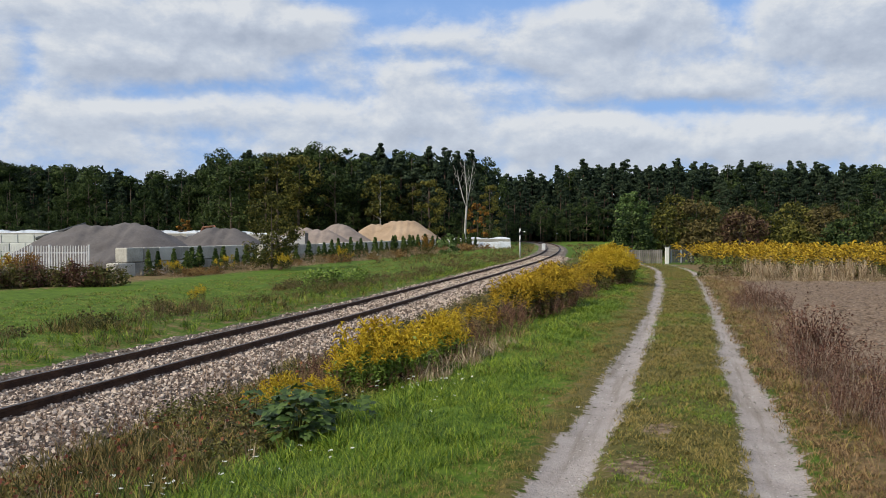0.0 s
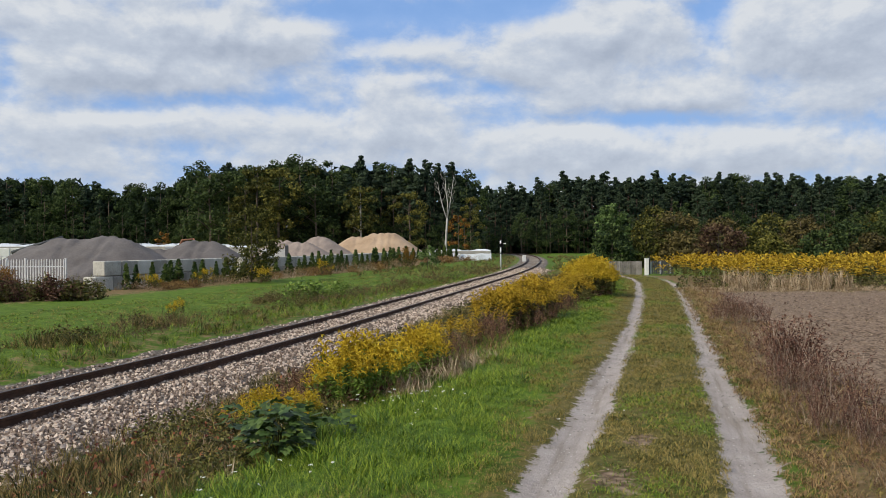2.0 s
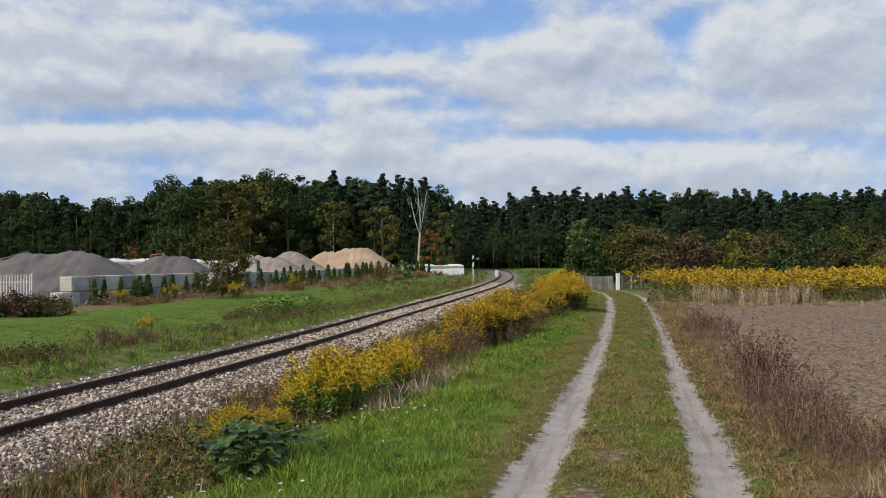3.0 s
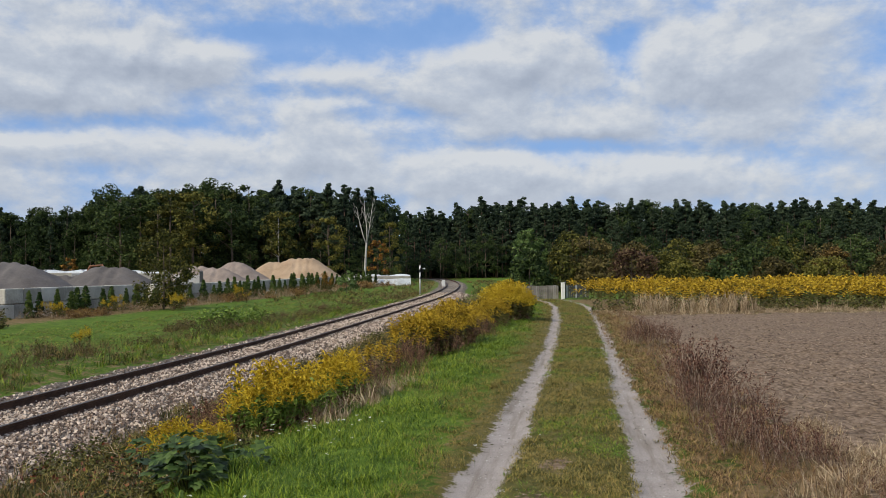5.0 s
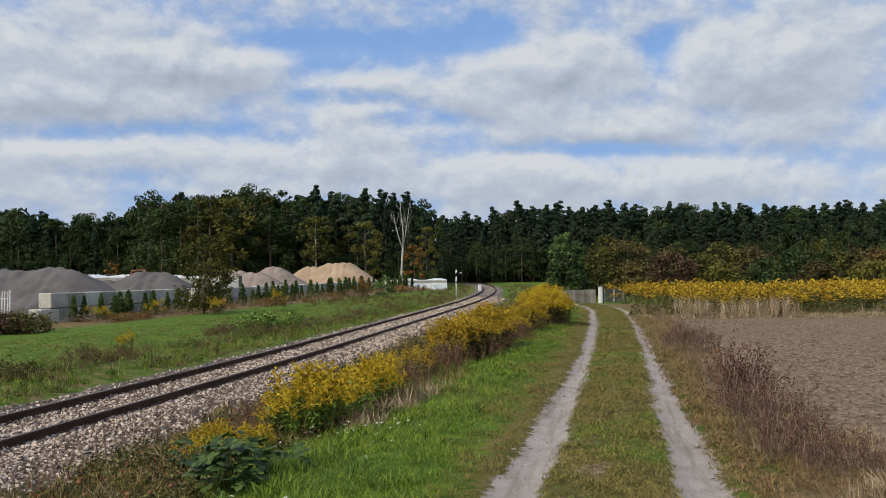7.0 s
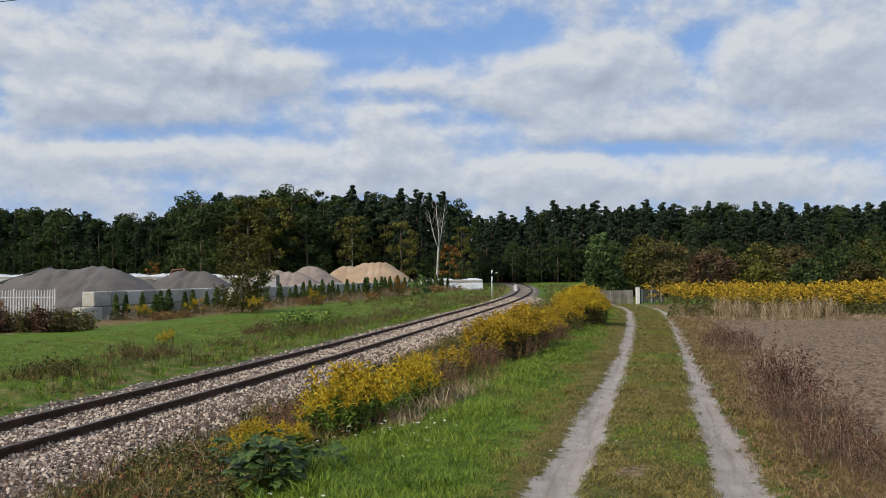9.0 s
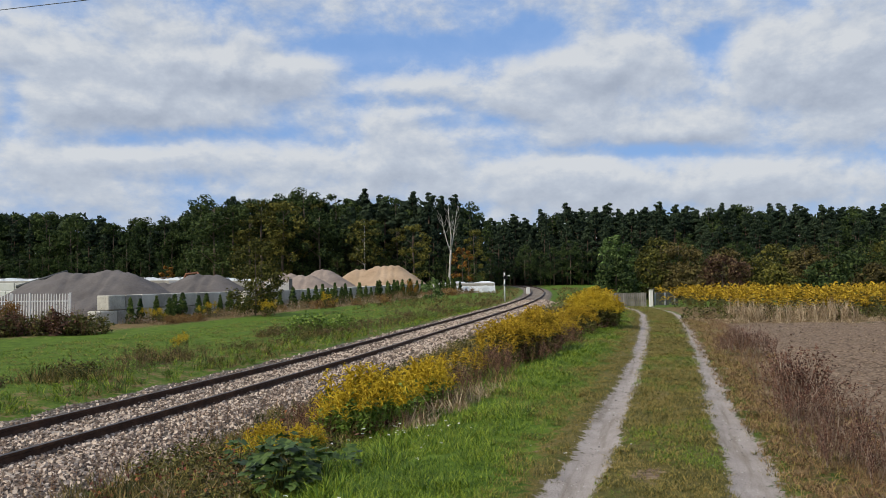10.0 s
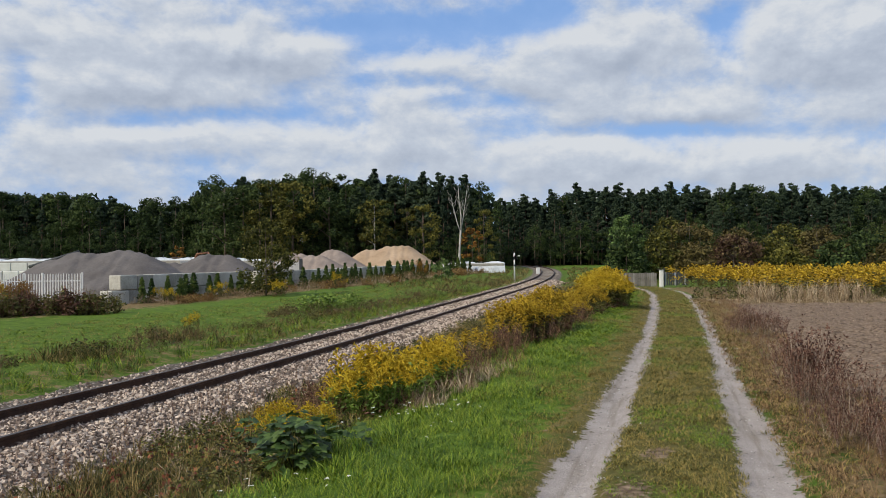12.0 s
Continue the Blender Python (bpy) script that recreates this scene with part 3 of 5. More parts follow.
def build_white_wall():
    wall = thing("panel_wall", "wall of large whitish concrete blocks", "wall", kind="structure")
    me = block_mesh()
    rng = random.Random(6)
    for row in range(3):
        for i in range(15):
            ob = new("block", me)
            ob.parent = wall
            ob.matrix_world = pose(-62 + 1.62 * i + 0.8 * (row % 2), 82 + 0.1 * i + rng.uniform(-0.02, 0.02), -0.05 + 0.86 * row, 0, 0, 3)
            ob.material_slots[0].link = "OBJECT"
            ob.material_slots[0].material = PALE


def heap(name, label, at, rx, ry, mat, seed, ridges, slope=0.62):
    """A tipped heap at its angle of rest: slopes fall away from ridge lines (x0, y0, x1, y1, height); runnels and lumps."""
    rng = np.random.default_rng(seed)
    n = 90
    X, Y = np.meshgrid(np.linspace(-rx, rx, n), np.linspace(-ry, ry, n))
    Z = np.full(X.shape, -0.6)
    wob = sum(rng.normal(0, 0.22 / k) * np.sin(k * np.arctan2(Y, X) + rng.uniform(0, 6)) for k in range(2, 12))
    for x0, y0, x1, y1, h in ridges:
        dx, dy = x1 - x0, y1 - y0
        t = np.clip(((X - x0) * dx + (Y - y0) * dy) / (dx * dx + dy * dy + 1e-6), 0, 1)
        r = np.hypot(X - x0 - t * dx, Y - y0 - t * dy)
        r = np.sqrt(r * r + 0.2) - 0.447
        top = h + 0.05 * np.sin(1.7 * t * math.hypot(dx, dy) + seed) + 0.06 * np.sin(7.3 * t * math.hypot(dx, dy))
        Z = np.maximum(Z, top - r * slope * (1 + 0.14 * wob))
    Z += np.where(Z > -0.5, rng.normal(0, 0.025, Z.shape) + 0.05 * np.sin(X * 1.3 + 1.7 * Y + seed) * np.sin(Y * 2.1) + 0.03 * np.sin(X * 4.1 - Y * 3.3 + 2 * np.sin(X)), 0)
    i = (np.arange(n - 1)[:, None] * n + np.arange(n - 1)[None]).ravel()
    me = raw_mesh(name, np.stack([X, Y, Z], 2).reshape(-1, 3), np.stack([i, i + 1, i + 1 + n, i + n], 1), [mat], smooth=True)
    ob = new(name, me)
    ob.matrix_world = pose(*at)
    return tagged(ob, label, "heap", group="heaps in the yard")


def build_heaps():
    heap("stockpile", "broad dark grey gravel heap behind the block wall", (-24.5, 60, -0.45), 10, 8, GRAVEL, 1, [(-2.2, 0, -0.2, 0.3, 3.1), (0.8, 0, 2.4, 0, 3.25), (-4.6, 1.5, -3, 1.5, 2.6)], 0.58)
    heap("stockpile", "lower dark grey gravel heap behind the block wall", (-18.9, 67, -0.45), 8, 6.5, GRAVEL, 2, [(-0.2, 0, 1.6, 0, 3.0), (-3.5, -1, -1.5, 0, 2.35)], 0.62)
    heap("stockpile", "dull pinkish sand heap in the yard", (-14.3, 90, 0.1), 7, 6, SAND_DULL, 3, [(0.2, 0, 1.4, 0, 2.55), (-2.5, 1, -1.5, 1, 2.5)], 0.6)
    heap("stockpile", "large ochre sand heap in the yard", (-6.8, 106, 0.45), 9, 7, SAND, 4, [(0.2, 0, 2.8, 0, 3.5), (-2.6, 0.3, -0.5, 0.3, 3.05)], 0.72)
    heap("stockpile", "small pale sand heap in the yard", (-13.3, 103, 0.4), 7, 6, SAND_DULL, 5, [(-0.3, 0, 0.5, 0, 3.1), (-5.0, 0, -4.0, 0, 2.6)], 0.62)


build_block_wall()
build_white_wall()
build_heaps()


# ---- trees ----
def crown_cards(rng, centres, radius, cards, size, droop=0.0, flat=0.72, shell=0.35, corners=4):
    """Clumps of small leaves round centres. shell: how deep in the clump the leaves begin; corners: of each leaf."""
    n = len(centres)
    out = rng.normal(0, 1, (n, cards, 3))
    out /= np.linalg.norm(out, axis=2, keepdims=True)
    p = centres[:, None] + out * (radius[:, None] * rng.uniform(shell, 1.0, (n, cards)) ** 0.6)[..., None] * np.array([1, 1, flat])
    nrm = out + rng.normal(0, 0.55, out.shape) + np.array([0, 0, 0.35])
    nrm /= np.linalg.norm(nrm, axis=2, keepdims=True)
    a = np.cross(nrm, rng.normal(0, 1, out.shape))
    a /= np.linalg.norm(a, axis=2, keepdims=True)
    b = np.cross(nrm, a)
    s = size * rng.uniform(0.55, 1.25, (n, cards, 1))
    a, b = a * s * 0.5, b * s * 0.5 * rng.uniform(0.5, 0.9, (n, cards, 1))
    v = np.stack([p - a, p + b * 0.9 + a * 0.1, p + a, p - b] if corners == 4 else [p - a - b, p + a * 1.2, p - a * 0.4 + b * 1.3], 2).reshape(-1, 3)
    v[:, 2] -= droop
    return v, np.arange(len(v)).reshape(-1, corners)


def pine_shapes(seed, height, width, base):
    """A forest pine: bare lower trunk, limbs, and flat shelves of needles one above the other, closing to a rounded top."""
    rng = np.random.default_rng(seed)
    bm = rod([(0, 0, -0.3), (0.05, 0.05, height * 0.4), (-0.06, 0, height * 0.75), (0, 0, height * 0.97)], [height * 0.013, height * 0.010, height * 0.006, 0.02], 6)
    cs, rs = [], []
    for q in range(7):
        cs.append((rng.normal(0, 0.10) * width, rng.normal(0, 0.10) * width, height * (0.80 + 0.03 * q)))
        rs.append(width * (0.40 - 0.04 * q))
    k = 36
    for i in range(k):
        h = max(0.0, i + rng.uniform(-0.4, 0.4)) / k
        reach = width * (0.6 + 0.4 * math.sin(min(1.0, h * 1.9 + 0.25) * 1.57)) * max(0.08, 1 - h ** 2.6) ** 0.75
        a, q = i * 2.4 + rng.uniform(-0.5, 0.5), reach * rng.uniform(0.25, 0.85)
        c = (math.cos(a) * q, math.sin(a) * q, base + h * (height * 0.96 - base))
        cs.append(c)
        rs.append(width * rng.uniform(0.26, 0.46) * (1 - 0.55 * h))
        if i % 3 == 0:
            rod([(0, 0, max(0.3, c[2] - 0.3 * q)), (c[0] * 0.6, c[1] * 0.6, c[2] - 0.05), c], [0.05, 0.035, 0.015], 4, bm)
    return bm, crown_cards(rng, np.array(cs), np.array(rs), 84, 0.23, flat=0.55, shell=0.2, corners=3)


def oak_shapes(seed, height, width, base):
    """A broadleaved forest tree: billowing heaps of leaves with dark gaps between them."""
    rng = np.random.default_rng(seed)
    bm = rod([(0, 0, -0.3), (0.1, 0.05, height * 0.35), (-0.05, -0.08, height * 0.65), (0, 0, height * 0.9)], [height * 0.014, height * 0.011, height * 0.006, 0.02], 6)
    cs, rs = [], []
    for i in range(34):
        h = rng.uniform(0, 1) ** 0.85
        reach = width * math.sqrt(max(0.06, 1 - (2 * h - 0.85) ** 2 / 1.4))
        a, q = i * 2.4 + rng.uniform(-0.6, 0.6), reach * rng.uniform(0.35, 1.0) ** 0.6
        c = (math.cos(a) * q, math.sin(a) * q, base + h * (height - base) * 0.95)
        cs.append(c)
        rs.append(width * rng.uniform(0.20, 0.40) * (0.8 if h > 0.8 else 1))
        if i % 5 == 0:
            z0 = min(max(0.25 * height, c[2] - q * 0.6), height * 0.85)
            rod([(0, 0, z0), (c[0] * 0.5, c[1] * 0.5, (z0 + c[2]) / 2 + 0.1), c], [0.06, 0.04, 0.015], 4, bm)
    return bm, crown_cards(rng, np.array(cs), np.array(rs), 100, 0.24, flat=0.75, shell=0.4, corners=3)


def tree_shapes(seed, height, width, base, form, clumps, cards, size, lean=0.0):
    """Trunk with limbs, and crown, for a tree that stands at the origin."""
    rng = np.random.default_rng(seed)
    bm = rod([(0, 0, -0.3), (lean * 0.2, 0.05, height * 0.35), (lean * 0.6, -0.08, height * 0.7), (lean, 0, height * 0.95)], [height * 0.012, height * 0.009, height * 0.005, 0.015], 6)
    cs, rs = [], []
    for _ in range(clumps):
        h = rng.uniform(0, 1)
        if form == "cone":
            r = width * (1 - h)
        elif form == "bush":
            r = width * math.sqrt(max(0.02, 1 - h ** 2))
        else:
            r = width * math.sqrt(max(0.03, 1 - (2 * h - 0.9) ** 2 / 1.25))
        a, q = rng.uniform(0, 6.283), r * rng.uniform(0.25, 1) ** 0.5
        c = np.array([math.cos(a) * q + lean * h, math.sin(a) * q, base + h * (height - base) * 0.97])
        cs.append(c)
        rs.append(width * rng.uniform(0.20, 0.34) * (0.75 if h > 0.8 else 1))
        if len(cs) % 7 == 0:
            z0 = max(0.25 * height, c[2] - q * 0.6)
            z0 = min(z0, height * 0.9)
            rod([(lean * z0 / height, 0, z0), (c[0] * 0.5, c[1] * 0.5, (z0 + c[2]) / 2 + 0.1), tuple(c)], [height * 0.005, height * 0.003, 0.01], 4, bm)
    v, f = crown_cards(rng, np.array(cs), np.array(rs), cards, size * 1.1, flat=0.75, corners=3)
    return bm, (v, f)


def tree(name, label, at, seed, height, width, base, form, leaf, bark, clumps=46, cards=34, size=0.42, group="", lean=0.0, turn=0.0):
    bm, (v, f) = tree_shapes(seed, height, width, base, form, clumps, cards, size, lean)
    t = thing(name, label, "shrub" if name == "shrub" else "tree", at, group, turn=turn)
    part("trunk", bm, bark, t)
    part("crown", raw_mesh("crown", v, f, [leaf]), None, t)
    return t


def rooted(x, y):
    return float(x), float(y), float(ground_z(x, y))


# the wood's skyline: bearing x/y and rise of the tree tops, z/y above the eye
SKYLINE = [(-0.75, 0.092), (-0.42, 0.091), (-0.385, 0.076), (-0.31, 0.080), (-0.285, 0.101), (-0.25, 0.106), (-0.225, 0.100), (-0.17, 0.115),
           (-0.14, 0.108), (0.03, 0.107), (0.052, 0.094), (0.07, 0.072), (0.08, 0.078), (0.125, 0.078), (0.155, 0.091), (0.5, 0.090), (0.8, 0.092)]


def wood_height(x, y):
    return EYE + y * float(np.interp(x / y, [b for b, _ in SKYLINE], [r for _, r in SKYLINE])) - float(ground_z(x, y))


def wood_tree(name, label, shapes, leaf, bark, group="trees of the wood"):
    bm, (v, f) = shapes
    t = thing(name, label, "tree", group=group)
    part("trunk", bm, bark, t)
    part("crown", raw_mesh("crown", v, f, [leaf]), None, t)
    return t


def build_forest():
    rng = random.Random(21)
    pines = [wood_tree("pine_tree", "tall dark green pine with flat shelves of needles in the wood", pine_shapes(30 + i, 10, 1.75 + 0.1 * i, 0.5 + 0.55 * i), PINE, PINE_BARK) for i in range(5)]
    leafy = [wood_tree("broadleaf_tree", "dense green broadleaved tree in the edge of the wood", oak_shapes(40 + i, 10, 2.2 + 0.1 * i, 1.2), OAK, BARK) for i in range(4)]
    olive = [wood_tree("broadleaf_tree", "olive green broadleaved tree turning yellow in the wood", oak_shapes(46 + i, 10, 2.3, 1.0), OLIVE, BARK) for i in range(2)]
    low = [wood_tree("young_tree", "low dark young tree under the edge of the wood", oak_shapes(50 + i, 10, 3.6, 0.2), OAK, BARK, "young trees under the wood") for i in range(3)]
    fresh = {id(k): k for k in pines + leafy + olive + low}

    def stand(kinds, x, y, s):
        kind = rng.choice(kinds)
        m = pose(*rooted(x, y), 0, 0, rng.uniform(0, 360))
        if id(kind) in fresh:
            del fresh[id(kind)]
            kind.matrix_world = m
            ob = kind
        else:
            ob = copy_thing(kind, m)
        h = 1.03 * wood_height(x, y) * s / 10
        ob.scale = (h * rng.uniform(0.9, 1.15), h * rng.uniform(0.9, 1.15), h)

    def belt(x0, x1, y, gap, kinds, lo, hi):
        x = x0 + rng.uniform(0, gap)
        while x < x1:
            stand(kinds(x), x, y + rng.uniform(-1.6, 1.6), rng.uniform(lo, hi))
            x += gap * rng.uniform(0.8, 1.2)

    east = lambda x: pines if rng.random() < 0.9 else leafy
    west = lambda x: pines if rng.random() < (0.15 if x < -12 else 0.75) else leafy + olive[:1]
    beyond = lambda x: pines if rng.random() < 0.4 else leafy
    # wood east of the line
    belt(11, 112, 146, 3.0, lambda x: low if rng.random() < 0.6 else leafy, 0.40, 0.6)
    belt(12, 112, 149, 3.0, east, 0.66, 0.80)
    belt(12, 112, 154, 2.9, east, 0.82, 0.92)
    belt(12, 112, 159, 2.5, east, 0.95, 1.05)
    # clump west of the line
    belt(-32, 8.0, 119.5, 3.0, lambda x: low if rng.random() < 0.5 else leafy, 0.36, 0.5)
    belt(-34, 8.2, 122, 3.0, west, 0.66, 0.84)
    belt(-34, 8.0, 126, 2.6, west, 0.84, 0.94)
    belt(-34, 7.6, 130, 2.4, west, 0.95, 1.05)
    # wood beyond the yard
    belt(-104, -33, 137, 3.4, lambda x: low if rng.random() < 0.5 else leafy, 0.4, 0.55)
    belt(-104, -33, 141, 3.4, beyond, 0.72, 0.88)
    belt(-106, -33, 146, 2.9, beyond, 0.94, 1.05)
    # trees that stand out
    for kind, x, y, s in ((olive[0], -23.6, 116.0, 1.0), (olive[1], -20.6, 116.5, 0.92), (olive[0], -25.4, 116.2, 0.84), (leafy[0], -30.6, 117, 1.0), (leafy[1], -28.2, 118.5, 0.97), (leafy[2], -15.6, 118, 0.86), (olive[0], -2.0, 117, 0.72), (leafy[3], -18.4, 121, 1.06)):
        ob = copy_thing(kind, pose(*rooted(x, y), 0, 0, rng.uniform(0, 360)))
        h = wood_height(x, y) * s / 10
        ob.scale = (h * 1.15, h * 1.15, h)
    for k in list(fresh.values()):
        stand([k], rng.uniform(60, 110), 160, 0.95)
    # depth of the wood
    g = np.random.default_rng(9)
    n = 5200
    x = g.uniform(-125, 125, n)
    front = np.where(x < -34, 150, np.where(x < 7, 133, 162))
    y = front + g.uniform(0, 8, n)
    z = g.uniform(0, 1, n) * np.array([wood_height(a, b) * 0.93 for a, b in zip(x, y)])
    v, f = crown_cards(g, np.stack([x, y, z + 0.4], 1), g.uniform(1.3, 2.1, n), 16, 1.35, corners=3)
    put_stuff("far_wood", "dark depth of the pine wood", "wood", (v, f, np.zeros(len(f), int)), [PINE])


build_forest()


# ---- single trees and shrubs ----
def build_birch():
    t = thing("dead_birch", "bare whitish birch forking into three leafless limbs", "tree", rooted(3.2, 112))
    rng = random.Random(12)
    part("trunk", rod([(-0.25, 0, -0.3), (-0.1, 0, 2.2), (0.05, 0, 4.9), (0.1, 0, 5.6)], [0.18, 0.16, 0.135, 0.12], 8), BIRCH_BARK, t)
    limbs = (([(0.08, 0, 5.3), (-0.45, 0.1, 6.9), (-0.95, 0.15, 9.0), (-1.25, 0.1, 10.6)], 0.085), ([(0.1, 0, 5.5), (0.15, -0.1, 7.6), (-0.1, -0.1, 9.6), (-0.25, -0.1, 12.2)], 0.10),
             ([(0.1, 0, 5.5), (0.45, 0.1, 7.4), (0.75, 0.2, 9.4), (1.1, 0.2, 11.9)], 0.09))
    for pts, r in limbs:
        bm = rod(pts, [r, r * 0.8, r * 0.55, 0.012], 6)
        for q in range(9):
            k = rng.uniform(0.9, 2.95)
            i = min(2, int(k))
            b = Vector(pts[i]).lerp(Vector(pts[i + 1]), k - i)
            side = rng.choice((-1, 1))
            tip = b + Vector((side * rng.uniform(0.25, 0.7), rng.uniform(-0.4, 0.4), rng.uniform(0.7, 1.7)))
            mid = b.lerp(tip, 0.5) + Vector((side * 0.12, 0, -0.08))
            rod([tuple(b), tuple(mid), tuple(tip)], [0.035, 0.024, 0.007], 4, bm)
        part("limb", bm, BIRCH_BARK, t)


def build_shrubs():
    tree("young_tree", "young airy green tree beside the block wall", rooted(-11.6, 55), 61, 5.3, 1.75, 0.2, "round", OLIVE, BARK, 86, 60, 0.15)
    tree("young_tree", "light green tree before the dark wood", rooted(-9.0, 117), 62, 10.5, 2.6, 4.0, "round", OLIVE, BIRCH_BARK, 50, 34, 0.36)
    tree("shrub", "small fresh green shrub by the yard", rooted(0.4, 80), 63, 2.4, 1.1, 0.1, "bush", WILLOW, BARK, 26, 30, 0.2)
    tree("shrub", "rust-red shrub in front of the wood", rooted(4.9, 113), 64, 6.2, 1.5, 1.0, "round", AMBER, BARK, 26, 26, 0.3)
    tree("shrub", "orange-red shrub in front of the wood", rooted(-42, 132), 65, 4.0, 1.5, 0.5, "bush", AMBER, BARK, 24, 24, 0.34)
    tree("young_spruce", "young light green spruce of conical shape among the shrubs", rooted(45, 78.5), 66, 5.3, 1.9, 0.1, "cone", OLIVE_DARK, BARK, 120, 34, 0.2)
    g = "shrubs along the field"
    rows = [  # x, y, height, half width, leaf, label
        (18.6, 80, 6.4, 1.9, WILLOW, "tall pale green shrub beside the gate"), (18.0, 77, 4.0, 2.2, OAK, "dark green shrub beside the gate"),
        (21.8, 79, 4.7, 1.9, OLIVE, "yellow-green shrub beside the field"), (25.6, 82, 5.6, 2.7, BROWN, "brownish shrub beside the field"),
        (28.6, 78, 4.1, 3.0, WINE, "wine-red spreading shrub beside the field"), (31.0, 84, 5.0, 2.6, BROWN, "brownish shrub beside the field"),
        (35.2, 82, 5.2, 2.8, OLIVE, "olive green shrub beside the field"), (39.4, 83, 5.2, 2.8, BROWN, "brownish shrub beside the field"),
        (43.6, 82, 4.6, 2.8, OAK, "dull green shrub beside the field"), (47.5, 83, 5.6, 2.6, OLIVE, "olive green shrub beside the field"),
        (51.5, 82, 4.8, 2.8, BROWN, "brownish shrub beside the field"), (55.5, 83, 5.8, 3.0, OAK, "dull green shrub beside the field"),
        (60.0, 82, 5.0, 3.0, BROWN, "brownish shrub beside the field"), (64.5, 83, 5.5, 3.0, OLIVE, "olive green shrub beside the field"),
        (33.2, 77, 3.3, 2.4, OLIVE, "low olive shrub beside the field"), (38.0, 77, 3.5, 2.5, OAK, "low dull green shrub beside the field"),
        (43.0, 77, 3.2, 2.4, BROWN, "low brownish shrub beside the field"), (49.0, 77, 3.4, 2.6, OLIVE, "low olive shrub beside the field"),
        (51.0, 79, 4.2, 2.2, AMBER_LEAF, "orange-brown shrub beside the field"), (37.6, 80, 4.8, 2.6, BROWN, "brownish shrub beside the field"), (24.0, 84, 6.2, 2.4, OLIVE, "tall olive shrub beside the field"),
        (56.0, 77, 3.4, 2.6, BROWN, "low brownish shrub beside the field"), (24.5, 77, 3.2, 2.0, BROWN, "low brownish shrub beside the field"),
    ]
    for i, (x, y, h, w, leaf, label) in enumerate(rows):
        tree("shrub", label, rooted(x, y), 80 + i, h, w, 0.1, "round" if h > 4.5 else "bush", leaf, BARK, 70, 44, 0.24, g)


def build_thujas():
    rng = random.Random(31)
    made = []
    for k in range(4):
        h = 1.0
        bm, (v, f) = tree_shapes(300 + k, h, 0.22, 0.0, "cone", 90, 15, 0.07)
        t = thing("thuja", "slim dark green thuja planted along the block wall", "hedge tree", (0, 0, 0), "thujas along the wall")
        part("trunk", bm, BARK, t)
        part("crown", raw_mesh("crown", v, f, [THUJA]), None, t)
        made.append(t)
    y = 46.6
    for i in range(52):
        p = Vector((float(yard_x(y)) + rng.uniform(1.5, 1.9), y, 0))
        y += 1.12 + rng.uniform(-0.45, 0.45)
        h = 1.55 + 0.005 * i + rng.uniform(-0.4, 0.4) * (1 if i > 6 else 0.4)
        m = pose(*rooted(p.x, p.y), 0, 0, rng.uniform(0, 360))
        t = made[i] if i < 4 else copy_thing(rng.choice(made), m)
        t.matrix_world = m
        t.scale = (h * rng.uniform(0.95, 1.3), h * rng.uniform(0.95, 1.3), h)


build_birch()
build_shrubs()
build_thujas()


# ---- fences, posts and yard things ----
def build_palisade():
    fence = thing("palisade_fence", "white palisade fence of narrow upright slats on rails", "fence", (-21.9, 44.2, -0.45), turn=2)
    slat = bpy.data.meshes.new("slat")
    bm = box((0.085, 0.02, 1.72), (0, 0, 0.93), 0.006)
    for v in bm.verts:
        if v.co.z > 1.7:
            v.co.x *= 0.55
    bm.to_mesh(slat)
    bm.free()
    slat.materials.append(WHITE)
    for i in range(40):
        x = -3.2 + 0.145 * i
        if 0.35 < x < 0.5:
            continue
        ob = new("slat", slat)
        ob.parent = fence
        ob.matrix_local = pose(x, random.uniform(-0.004, 0.004), random.uniform(-0.015, 0.015), 0, random.uniform(-0.6, 0.6), 0)
    for z in (0.35, 1.4):
        part("rail", box((5.8, 0.035, 0.05), (-0.4, 0.03, z), 0.005), WHITE, fence)
    for x in (-3.3, -0.55, 0.42, 2.55):
        part("post", box((0.09, 0.09, 1.9), (x, 0.06, 0.9), 0.01), WHITE, fence)


